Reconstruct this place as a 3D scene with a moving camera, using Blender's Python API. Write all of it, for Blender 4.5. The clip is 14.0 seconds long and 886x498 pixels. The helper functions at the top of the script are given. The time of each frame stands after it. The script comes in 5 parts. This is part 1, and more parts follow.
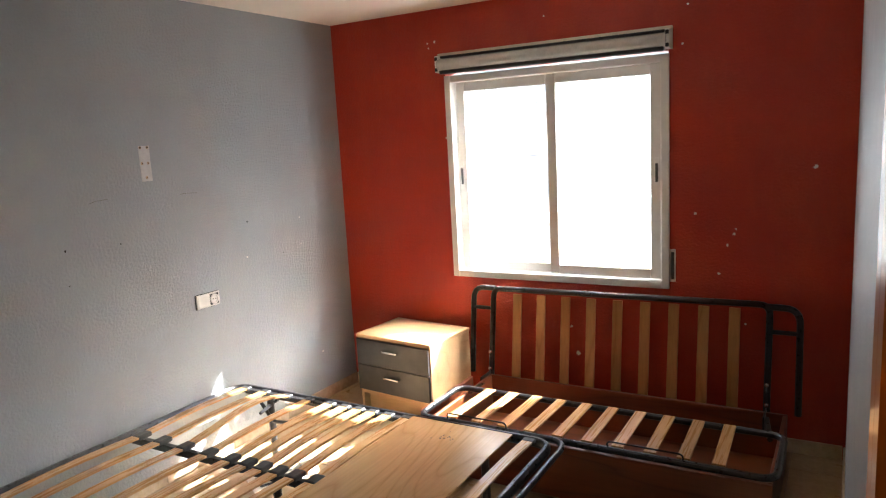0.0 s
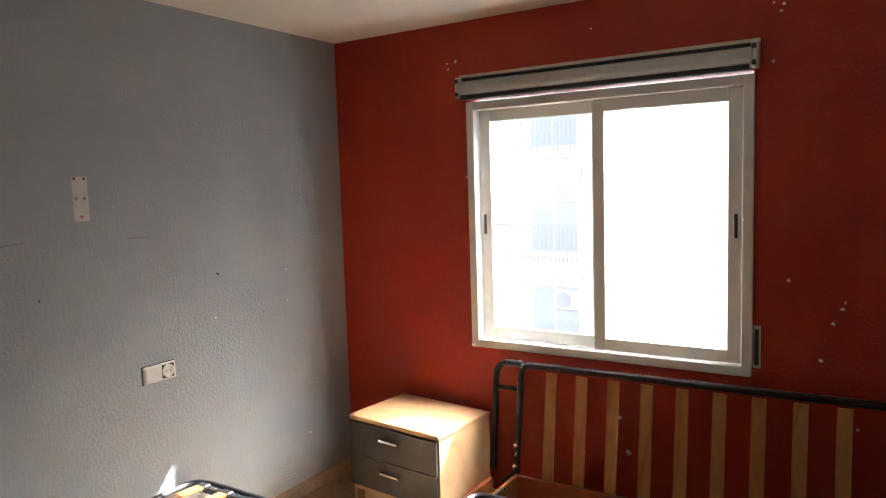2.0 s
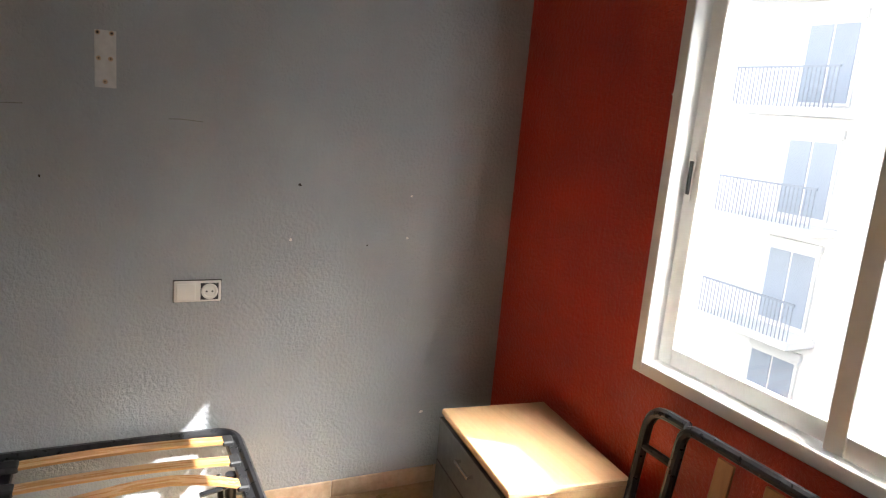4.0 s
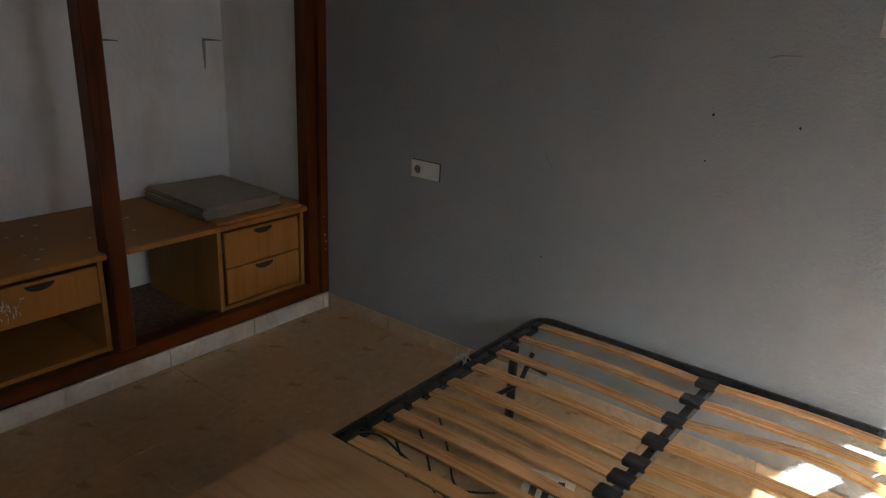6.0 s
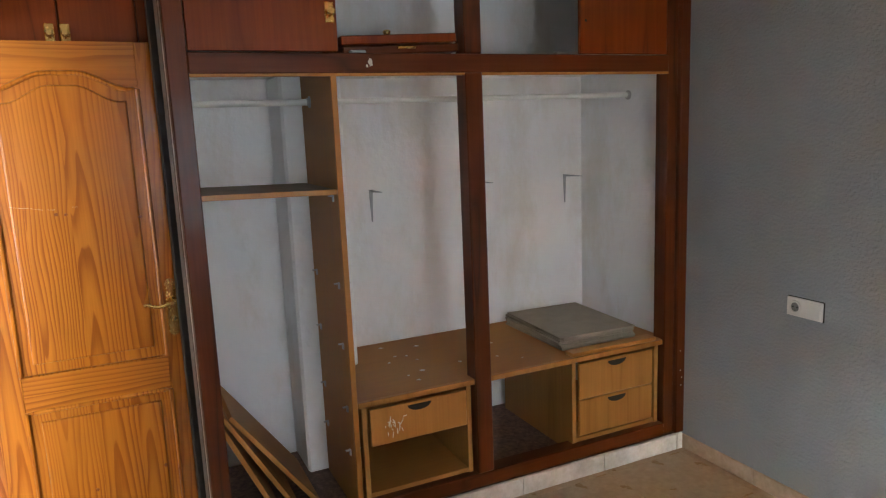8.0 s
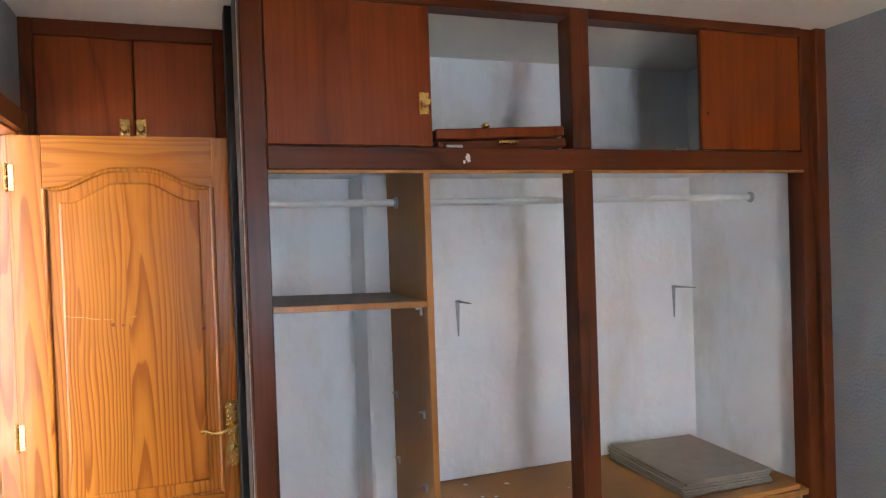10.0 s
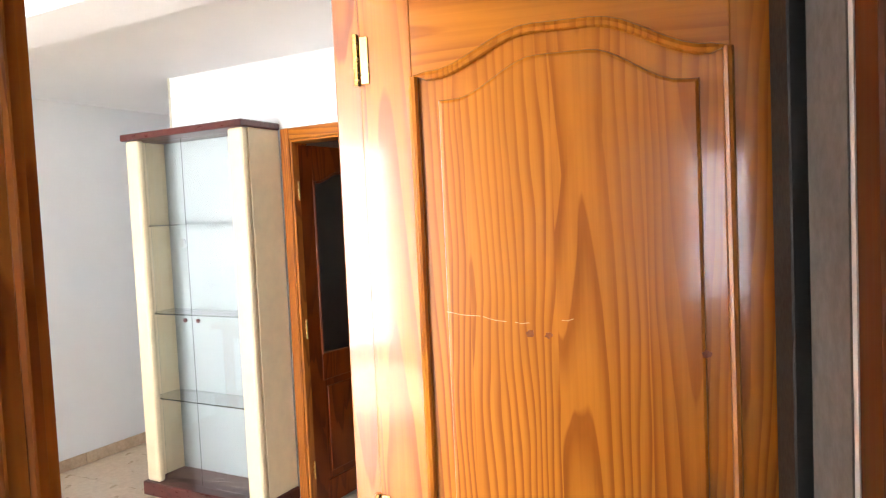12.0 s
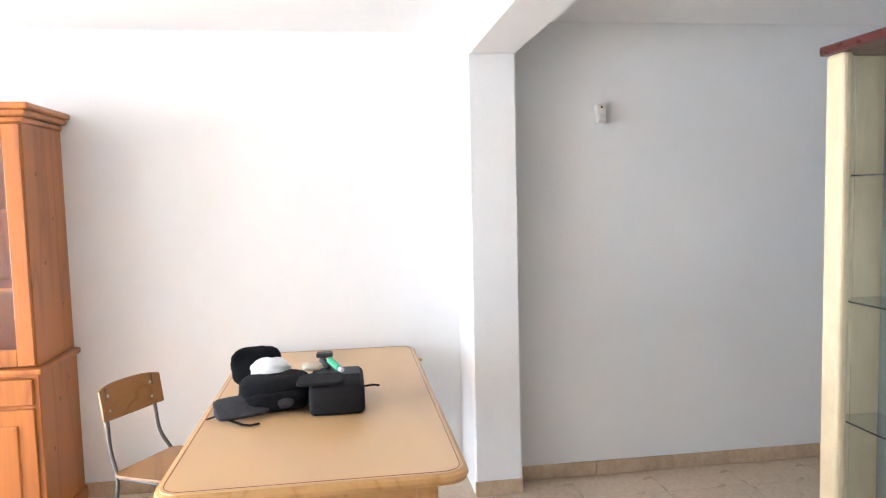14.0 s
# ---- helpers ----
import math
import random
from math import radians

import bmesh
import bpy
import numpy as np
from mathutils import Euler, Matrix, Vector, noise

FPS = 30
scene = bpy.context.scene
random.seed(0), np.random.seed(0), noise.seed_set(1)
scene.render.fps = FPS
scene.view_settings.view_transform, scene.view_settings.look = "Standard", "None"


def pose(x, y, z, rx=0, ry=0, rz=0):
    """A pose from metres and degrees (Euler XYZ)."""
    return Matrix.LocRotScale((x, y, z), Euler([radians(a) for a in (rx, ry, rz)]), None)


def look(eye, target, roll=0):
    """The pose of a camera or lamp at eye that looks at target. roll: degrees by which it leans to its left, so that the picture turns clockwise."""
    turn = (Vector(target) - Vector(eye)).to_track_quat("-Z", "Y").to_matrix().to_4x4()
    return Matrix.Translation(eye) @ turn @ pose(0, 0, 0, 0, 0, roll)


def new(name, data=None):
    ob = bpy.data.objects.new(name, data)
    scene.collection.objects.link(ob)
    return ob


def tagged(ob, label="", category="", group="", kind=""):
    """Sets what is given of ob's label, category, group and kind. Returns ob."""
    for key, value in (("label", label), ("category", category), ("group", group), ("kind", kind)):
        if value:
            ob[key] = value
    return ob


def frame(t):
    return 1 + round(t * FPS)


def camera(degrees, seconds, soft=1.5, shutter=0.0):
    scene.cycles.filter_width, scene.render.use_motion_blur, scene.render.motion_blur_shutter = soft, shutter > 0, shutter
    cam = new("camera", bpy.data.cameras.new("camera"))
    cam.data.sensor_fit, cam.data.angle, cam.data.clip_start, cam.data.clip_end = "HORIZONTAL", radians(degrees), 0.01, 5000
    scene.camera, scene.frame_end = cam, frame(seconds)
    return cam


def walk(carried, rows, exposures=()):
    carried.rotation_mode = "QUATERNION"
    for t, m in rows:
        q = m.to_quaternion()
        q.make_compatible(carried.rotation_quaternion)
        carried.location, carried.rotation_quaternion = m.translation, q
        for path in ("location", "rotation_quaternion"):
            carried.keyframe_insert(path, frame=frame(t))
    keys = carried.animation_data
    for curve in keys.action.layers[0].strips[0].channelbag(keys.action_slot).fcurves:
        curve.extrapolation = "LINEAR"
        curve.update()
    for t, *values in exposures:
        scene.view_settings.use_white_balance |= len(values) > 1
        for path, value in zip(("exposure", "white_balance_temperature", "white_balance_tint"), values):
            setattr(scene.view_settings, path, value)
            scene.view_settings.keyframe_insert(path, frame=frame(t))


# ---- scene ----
cam = camera(65.1, 14.0, 1.2)
PATH = [
    (0, (2.995, -3.773, 1.701), (1.993, -2.073, 1.381), -3.1),
    (0.5, (2.962, -3.777, 1.715), (2.002, -2.039, 1.476), -2.2),
    (1, (2.903, -3.665, 1.711), (1.941, -1.919, 1.541), -2.6),
    (1.5, (2.755, -3.385, 1.7), (1.775, -1.648, 1.546), -2.4),
    (2, (2.618, -3.057, 1.664), (1.552, -1.375, 1.475), -1.8),
    (2.2, (2.569, -2.898, 1.655), (1.477, -1.235, 1.449), -1.2),
    (4.3, (2.468, -1.404, 1.583), (0.59, -0.873, 1.149), 6.1),
    (4.5, (2.466, -1.34, 1.583), (0.537, -1.086, 1.119), 6.6),
    (5, (2.425, -1.25, 1.595), (0.543, -1.63, 1.033), 4.5),
    (5.5, (2.417, -1.24, 1.586), (0.681, -2.026, 0.98), 2.8),
    (6, (2.431, -1.242, 1.58), (0.935, -2.399, 0.931), 2.6),
    (6.5, (2.44, -1.267, 1.571), (1.211, -2.697, 0.905), 0.9),
    (7, (2.449, -1.302, 1.59), (1.458, -2.923, 0.965), -1.7),
    (7.5, (2.469, -1.337, 1.631), (1.59, -3.06, 1.119), -2.8),
    (8, (2.491, -1.361, 1.67), (1.666, -3.151, 1.328), -2.4),
    (8.2, (2.492, -1.368, 1.679), (1.678, -3.175, 1.408), -2.0),
    (10.3, (2.43, -1.917, 1.659), (1.815, -3.82, 1.628), -1.9),
    (10.5, (2.412, -2.033, 1.646), (1.865, -3.956, 1.601), -1.8),
    (11, (2.393, -2.377, 1.654), (2.195, -4.366, 1.583), -1.5),
    (11.5, (2.472, -2.77, 1.641), (2.64, -4.761, 1.549), -2.2),
    (12, (2.549, -3.131, 1.626), (3.062, -5.061, 1.523), -2.6),
    (12.5, (2.648, -3.445, 1.639), (3.615, -5.192, 1.527), -2.4),
    (13, (2.845, -3.695, 1.642), (4.132, -5.221, 1.507), -2.4),
    (13.5, (3.045, -3.872, 1.634), (4.608, -5.111, 1.5), -2.6),
    (14, (3.199, -4.009, 1.59), (5.056, -4.736, 1.436), -1.4),
]
walk(cam, [(t, look(eye, target, roll)) for t, eye, target, roll in PATH],
     ((0, 3.45, 6250, 9), (1.0, 3.25, 6300, 9), (2.2, 2.75, 6450, 10), (4.5, 2.45, 6300, 10), (5.5, 2.4, 6150, 8), (6.0, 2.45, 6200, 8), (6.5, 3.35, 6250, 8), (7.5, 4.1, 6200, 8),
      (8.2, 4.2, 6150, 8), (10.5, 4.75, 5650, 9), (11.5, 4.75, 6350, 10), (12.5, 4.65, 6200, 10), (13.3, 4.55, 6300, 11), (14.0, 4.25, 5850, 9)))

# ---- world, sun, window light ----
world = bpy.data.worlds.new("sky")
scene.world = world
world.use_nodes = True
wn = world.node_tree
sky = wn.nodes.new("ShaderNodeTexSky")
sky.sky_type = "NISHITA"
sky.sun_disc = False
SUN_EL, SUN_AZ = radians(43.1), math.atan2(0.604, 0.797)
sky.sun_elevation, sky.sun_rotation = SUN_EL, SUN_AZ
wn.links.new(sky.outputs[0], wn.nodes["Background"].inputs[0])
wn.nodes["Background"].inputs[1].default_value = 0.08
sun = new("sun", bpy.data.lights.new("sun", "SUN"))
sun.data.energy, sun.data.angle, sun.data.color = 5.0, radians(0.5), (1.0, 0.98, 0.94)
sun.matrix_world = look((0, 0, 0), (-0.604 * math.cos(SUN_EL), -0.797 * math.cos(SUN_EL), -math.sin(SUN_EL)))

LIV = pose(0, 0, 0, 0, 0, -13.5)   # the living room stands at an angle to the bedroom


def area(name, m, w, h, power, color):
    ob = new(name, bpy.data.lights.new(name, "AREA"))
    ob.data.shape, ob.data.size, ob.data.size_y, ob.data.energy, ob.data.color = "RECTANGLE", w, h, power, color
    ob.matrix_world = m
    return ob


# skylight in the open half of the bedroom window and in the living room's balcony opening
area("window_skylight", look((1.845, 0.105, 1.44), (1.845, -2, 1.44)), 0.70, 1.26, 0.8, (0.88, 0.95, 1.0))
area("balcony_skylight", LIV @ look((5.9, 2.92, 1.3), (5.9, -4, 1.2)), 2.7, 2.2, 23, (0.88, 0.945, 1.0))


# ---- materials ----
def nodes_of(name):
    m = bpy.data.materials.new(name)
    m.use_nodes = True
    return m, m.node_tree, m.node_tree.nodes["Principled BSDF"]


def link(t, a, b):
    t.links.new(a, b)


def coords(t, scale=(1, 1, 1), rot=(0, 0, 0)):
    c, mp = t.nodes.new("ShaderNodeTexCoord"), t.nodes.new("ShaderNodeMapping")
    mp.inputs["Scale"].default_value, mp.inputs["Rotation"].default_value = scale, rot
    link(t, c.outputs["Object"], mp.inputs[0])
    return mp.outputs[0]


def noisy(t, vec, scale, detail=4, rough=0.55):
    n = t.nodes.new("ShaderNodeTexNoise")
    n.inputs["Scale"].default_value, n.inputs["Detail"].default_value, n.inputs["Roughness"].default_value = scale, detail, rough
    link(t, vec, n.inputs["Vector"])
    return n.outputs[0]


def ramp(t, fac, stops):
    r = t.nodes.new("ShaderNodeValToRGB")
    els = r.color_ramp.elements
    els[0].position, els[0].color = stops[0][0], (*stops[0][1], 1)
    els[1].position, els[1].color = stops[-1][0], (*stops[-1][1], 1)
    for p, c in stops[1:-1]:
        els.new(p).color = (*c, 1)
    link(t, fac, r.inputs[0])
    return r.outputs[0]


def math_node(t, op, a, b=None):
    n = t.nodes.new("ShaderNodeMath")
    n.operation = op
    for i, v in enumerate((a, b)):
        if v is None:
            continue
        if isinstance(v, (int, float)):
            n.inputs[i].default_value = v
        else:
            link(t, v, n.inputs[i])
    return n.outputs[0]


def mixed(t, kind, fac, a, b):
    n = t.nodes.new("ShaderNodeMix")
    n.data_type, n.blend_type = "RGBA", kind
    for i, v in ((0, fac), (6, a), (7, b)):
        if isinstance(v, (int, float)):
            n.inputs[i].default_value = v
        elif isinstance(v, tuple):
            n.inputs[i].default_value = (*v, 1)
        else:
            link(t, v, n.inputs[i])
    return n.outputs[2]


def bump(t, b, height, strength, dist):
    n = t.nodes.new("ShaderNodeBump")
    n.inputs["Strength"].default_value, n.inputs["Distance"].default_value = strength, dist
    link(t, height, n.inputs["Height"])
    link(t, n.outputs[0], b.inputs["Normal"])


def shade(c, k):
    return tuple(min(1.0, v * k) for v in c)


def plain(name, c, rough=0.5, metal=0.0, vary=0.12, scale=9, grain=0.15, coat=0.0, gscale=220):
    """Plain surface with cloudy variation and fine grain."""
    m, t, b = nodes_of(name)
    v = coords(t)
    n = noisy(t, v, scale, 5)
    link(t, ramp(t, n, ((0.25, shade(c, 1 - vary)), (0.75, shade(c, 1 + vary)))), b.inputs["Base Color"])
    r = math_node(t, "MULTIPLY_ADD", noisy(t, v, scale * 3), 0.25)
    r.node.inputs[2].default_value = rough - 0.12
    link(t, r, b.inputs["Roughness"])
    b.inputs["Metallic"].default_value, b.inputs["Coat Weight"].default_value = metal, coat
    if grain:
        bump(t, b, noisy(t, v, gscale, 3), grain, 0.001)
    return m


def wall_paint(name, c, c2, rough=0.6, rel=0.5, stain=0.0, stain_c=(0.5, 0.5, 0.5), rscale=75):
    """Rolled wall paint over a knobbly plaster, with wider cloudiness and stains."""
    m, t, b = nodes_of(name)
    v = coords(t)
    col = ramp(t, noisy(t, v, 1.6, 6, 0.65), ((0.3, c), (0.7, c2)))
    if stain:
        f = ramp(t, noisy(t, coords(t, (1.3, 1.3, 0.55)), 2.3, 7, 0.7), ((0.5, (0, 0, 0)), (0.72, (1, 1, 1))))
        col = mixed(t, "MIX", math_node(t, "MULTIPLY", f, stain), col, stain_c)
    link(t, col, b.inputs["Base Color"])
    h = noisy(t, v, rscale, 3, 0.5)
    h2 = noisy(t, v, rscale * 3.2, 2, 0.5)
    rr = math_node(t, "MULTIPLY_ADD", noisy(t, v, 7), 0.2)
    rr.node.inputs[2].default_value = rough - 0.1
    link(t, rr, b.inputs["Roughness"])
    bump(t, b, math_node(t, "MULTIPLY_ADD", h2, 0.35), rel, 0.006)
    link(t, h, [n for n in t.nodes if n.type == "MATH"][-1].inputs[2])
    return m


def wood(name, light, dark, axis=2, rings=7.0, scale=3.0, rough=0.35, coat=0.0, fine=0.5, stretch=0.1, red=None):
    """Sawn wood: growth rings as contours of a stretched noise, with pores along the grain."""
    m, t, b = nodes_of(name)
    s = [1.0, 1.0, 1.0]
    s[axis] = stretch
    v = coords(t, tuple(s))
    oi = t.nodes.new("ShaderNodeObjectInfo")
    va = t.nodes.new("ShaderNodeVectorMath")
    va.operation = "ADD"
    sc = t.nodes.new("ShaderNodeVectorMath")
    sc.operation = "SCALE"
    sc.inputs[0].default_value = (3.1, 2.3, 1.7)
    link(t, oi.outputs["Random"], sc.inputs["Scale"])
    link(t, v, va.inputs[0])
    link(t, sc.outputs[0], va.inputs[1])
    v = va.outputs[0]
    n = noisy(t, v, scale, 2, 0.4)
    ring = math_node(t, "PINGPONG", math_node(t, "MULTIPLY", n, rings), 0.5)
    mid = tuple((a + d) / 2 for a, d in zip(light, dark))
    col = ramp(t, ring, ((0.0, light), (0.3, light), (0.45, mid), (0.5, dark)))
    s2 = [90.0, 90.0, 90.0]
    s2[axis] = 2.2
    f = noisy(t, coords(t, tuple(s2)), 1.0, 3, 0.6)
    col = mixed(t, "MULTIPLY", fine, col, ramp(t, f, ((0.3, (0.62, 0.56, 0.5)), (0.62, (1, 1, 1)))))
    col = mixed(t, "MULTIPLY", 0.6, col, ramp(t, noisy(t, coords(t), 1.7, 4), ((0.3, red or (0.82, 0.78, 0.74)), (0.7, (1, 1, 1)))))
    link(t, col, b.inputs["Base Color"])
    rr = math_node(t, "MULTIPLY_ADD", f, 0.18)
    rr.node.inputs[2].default_value = rough - 0.09
    link(t, rr, b.inputs["Roughness"])
    b.inputs["Coat Weight"].default_value, b.inputs["Coat Roughness"].default_value = coat, 0.12
    bump(t, b, f, 0.12, 0.0012)
    return m


def pine(name, light, dark, axis=2, board_w=0.13, ring=0.0075, rough=0.3, coat=1.0):
    """Glued pine boards: growth rings cut at a slant, which close into long arches along the grain."""
    m, t, b = nodes_of(name)
    sep = t.nodes.new("ShaderNodeSeparateXYZ")
    link(t, coords(t), sep.inputs[0])
    across, along = (sep.outputs[0], sep.outputs[2]) if axis == 2 else (sep.outputs[2], sep.outputs[axis])
    oi = t.nodes.new("ShaderNodeObjectInfo")
    seed = math_node(t, "MULTIPLY", oi.outputs["Random"], 5.0)
    a = math_node(t, "DIVIDE", math_node(t, "ADD", across, seed), board_w)
    idx = math_node(t, "FLOOR", a)
    wn1 = t.nodes.new("ShaderNodeTexWhiteNoise")
    wn1.noise_dimensions = "1D"
    link(t, idx, wn1.inputs["W"])
    r = wn1.outputs["Value"]
    sc = [5.0, 5.0, 5.0]
    sc[axis] = 0.9
    wav = noisy(t, coords(t, tuple(sc)), 1.0, 3, 0.5)
    sc2 = [26.0, 26.0, 26.0]
    sc2[axis] = 1.8
    wav2 = noisy(t, coords(t, tuple(sc2)), 1.0, 2, 0.5)
    fr = math_node(t, "SUBTRACT", math_node(t, "FRACT", a), math_node(t, "MULTIPLY_ADD", r, 0.5))
    fr.node.inputs[1].node.inputs[2].default_value = 0.25
    w = math_node(t, "ADD", math_node(t, "MULTIPLY", fr, board_w), math_node(t, "MULTIPLY", math_node(t, "SUBTRACT", wav, 0.5), 0.10))
    d = math_node(t, "ADD", math_node(t, "MULTIPLY", math_node(t, "ADD", along, math_node(t, "MULTIPLY", r, 9.0)), 0.028), math_node(t, "MULTIPLY", wav, 0.03))
    d = math_node(t, "ADD", math_node(t, "PINGPONG", d, 0.07), 0.025)
    dist = math_node(t, "SQRT", math_node(t, "ADD", math_node(t, "MULTIPLY", w, w), math_node(t, "MULTIPLY", d, d)))
    dist = math_node(t, "ADD", dist, math_node(t, "MULTIPLY", wav2, 0.005))
    g = math_node(t, "FRACT", math_node(t, "DIVIDE", dist, ring))
    mid = tuple((p + 2 * q) / 3 for p, q in zip(dark, light))
    col = ramp(t, g, ((0.0, light), (0.3, light), (0.55, mid), (0.8, dark), (0.94, dark), (1.0, light)))
    soft_c = tuple(0.8 * p + 0.2 * q for p, q in zip(light, dark))
    s4 = [2.2, 2.2, 2.2]
    s4[axis] = 0.8
    fade = ramp(t, noisy(t, coords(t, tuple(s4)), 1.6, 2, 0.5), ((0.36, (0.4, 0.4, 0.4)), (0.58, (0.95, 0.95, 0.95))))
    col = mixed(t, "MIX", fade, soft_c, col)
    tone = ramp(t, r, ((0.0, (0.86, 0.80, 0.74)), (1.0, (1.0, 1.0, 1.0))))
    col = mixed(t, "MULTIPLY", 0.8, col, tone)
    s3 = [140.0, 140.0, 140.0]
    s3[axis] = 3.0
    f = noisy(t, coords(t, tuple(s3)), 1.0, 3, 0.6)
    col = mixed(t, "MULTIPLY", 0.3, col, ramp(t, f, ((0.3, (0.6, 0.5, 0.42)), (0.6, (1, 1, 1)))))
    link(t, col, b.inputs["Base Color"])
    b.inputs["Roughness"].default_value = rough
    b.inputs["Coat Weight"].default_value, b.inputs["Coat Roughness"].default_value = coat, 0.09
    bump(t, b, math_node(t, "ADD", wav, wav2), 0.04, 0.003)
    return m


def marble(name, base, vein, dark, rough=0.32, vscale=4.0):
    """Beige marbled floor tile, each tile a little different."""
    m, t, b = nodes_of(name)
    oi = t.nodes.new("ShaderNodeObjectInfo")
    va = t.nodes.new("ShaderNodeVectorMath")
    va.operation = "ADD"
    sc = t.nodes.new("ShaderNodeVectorMath")
    sc.operation = "SCALE"
    sc.inputs[0].default_value = (17, 11, 5)
    link(t, oi.outputs["Random"], sc.inputs["Scale"])
    link(t, coords(t), va.inputs[0])
    link(t, sc.outputs[0], va.inputs[1])
    n = noisy(t, va.outputs[0], vscale, 8, 0.68)
    col = ramp(t, n, ((0.3, dark), (0.5, base), (0.7, vein)))
    col = mixed(t, "MULTIPLY", 0.55, col, ramp(t, noisy(t, va.outputs[0], 38, 5), ((0.35, (0.80, 0.76, 0.71)), (0.6, (1, 1, 1)))))
    link(t, col, b.inputs["Base Color"])
    rr = math_node(t, "MULTIPLY_ADD", noisy(t, coords(t), 6, 5), 0.3)
    rr.node.inputs[2].default_value = rough - 0.1
    link(t, rr, b.inputs["Roughness"])
    bump(t, b, n, 0.06, 0.002)
    return m


def glass(name, tint=(1, 1, 1), rough=0.0):
    m, t, b = nodes_of(name)
    b.inputs["Base Color"].default_value = (*tint, 1)
    b.inputs["Roughness"].default_value, b.inputs["Transmission Weight"].default_value, b.inputs["IOR"].default_value = rough, 1.0, 1.45
    return m


def board(name, c, rough, vary=0.06, coat=0.0):
    """Smooth faced board: faint cloudy tone, even gloss."""
    m, t, b = nodes_of(name)
    n = noisy(t, coords(t, (1, 1.6, 1)), 2.2, 2, 0.4)
    link(t, ramp(t, n, ((0.2, shade(c, 1 - vary)), (0.8, shade(c, 1 + vary)))), b.inputs["Base Color"])
    b.inputs["Roughness"].default_value, b.inputs["Coat Weight"].default_value = rough, coat
    return m


GREY_WALL = wall_paint("grey_wall_paint", (0.285, 0.302, 0.315), (0.326, 0.343, 0.354), 0.38, 1.0, 0.25, (0.355, 0.371, 0.38), 70)
RED_WALL = wall_paint("red_wall_paint", (0.36, 0.017, 0.004), (0.44, 0.031, 0.006), 0.4, 1.0, 0.5, (0.50, 0.06, 0.010), 70)
CEIL = wall_paint("ceiling_paint", (0.80, 0.765, 0.69), (0.84, 0.80, 0.73), 0.75, 0.3)
WHITE_WALL = wall_paint("white_wall_paint", (0.82, 0.82, 0.82), (0.86, 0.86, 0.86), 0.6, 0.2, 0.15, (0.79, 0.79, 0.79), 90)
PLASTER = wall_paint("old_plaster", (0.85, 0.86, 0.87), (0.91, 0.915, 0.92), 0.85, 0.5, 0.7, (0.70, 0.665, 0.59), 30)
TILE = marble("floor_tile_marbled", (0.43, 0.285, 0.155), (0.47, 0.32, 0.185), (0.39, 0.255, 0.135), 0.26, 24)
# lit copy of the tile above: the living room's brightness is in the colour
TILE_LIT = marble("lit_floor_tile", (0.68, 0.54, 0.40), (0.71, 0.58, 0.44), (0.64, 0.50, 0.36), 0.26, 24)
SKIRT = marble("skirting_tile_marbled", (0.58, 0.43, 0.29), (0.67, 0.53, 0.38), (0.46, 0.33, 0.21), 0.35, 7)
PLINTH = marble("plinth_tile_pale", (0.66, 0.61, 0.55), (0.75, 0.71, 0.66), (0.54, 0.48, 0.42), 0.35, 9)
TERRAZZO = plain("dark_terrazzo", (0.17, 0.10, 0.072), 0.7, 0, 0.6, 55, 0.3)
GROUT = plain("grout", (0.30, 0.22, 0.15), 0.9, 0, 0.15, 30)
PINE = pine("varnished_pine", (0.50, 0.172, 0.015), (0.29, 0.076, 0.0065), 2, 0.15, 0.0105, 0.3, 0.65)
PINE_X = pine("varnished_pine_cross", (0.50, 0.172, 0.015), (0.24, 0.058, 0.005), 0, 0.2, 0.015, 0.3, 0.65)
PINE_Y = pine("varnished_pine_lining", (0.45, 0.145, 0.02), (0.24, 0.058, 0.007), 1, 0.12, 0.008, 0.3, 0.7)
# darker copy of the pine: shade on the glazed door's leaf, put into its colour
SHADED_PINE = pine("shaded_varnished_pine", (0.20, 0.038, 0.004), (0.10, 0.016, 0.002), 2, 0.11, 0.01, 0.3, 0.4)
LINING = pine("door_lining_pine", (0.45, 0.145, 0.02), (0.24, 0.058, 0.007), 2, 0.11, 0.008, 0.3, 0.7)
DARKWOOD = wood("dark_stained_frame", (0.125, 0.028, 0.005), (0.062, 0.014, 0.003), 2, 5, 5, 0.36, 0.1, 0.5)
DARKWOOD_X = wood("dark_stained_rail", (0.125, 0.028, 0.005), (0.062, 0.014, 0.003), 0, 5, 5, 0.36, 0.1, 0.5)
VENEER = wood("mahogany_veneer", (0.22, 0.042, 0.0035), (0.15, 0.026, 0.002), 2, 3.5, 6, 0.36, 0.05, 0.5)
HONEY = wood("honey_chipboard", (0.46, 0.22, 0.058), (0.38, 0.175, 0.042), 2, 2.0, 5, 0.5, 0.0, 0.35)
HONEY_X = wood("honey_desk_board", (0.40, 0.18, 0.042), (0.33, 0.14, 0.03), 0, 2.0, 5, 0.5, 0.0, 0.35)
HONEY_EDGE = wood("honey_edging", (0.46, 0.20, 0.042), (0.37, 0.15, 0.028), 2, 3.0, 6, 0.4, 0.1, 0.3)
for m, k in ((DARKWOOD, 0.2), (DARKWOOD_X, 0.2), (VENEER, 0.2), (HONEY, 0.25), (HONEY_X, 0.25), (HONEY_EDGE, 0.3), (PINE, 0.25), (PINE_X, 0.25), (SHADED_PINE, 0.25), (LINING, 0.3), (PINE_Y, 0.3)):
    m.node_tree.nodes["Principled BSDF"].inputs["Specular IOR Level"].default_value = k
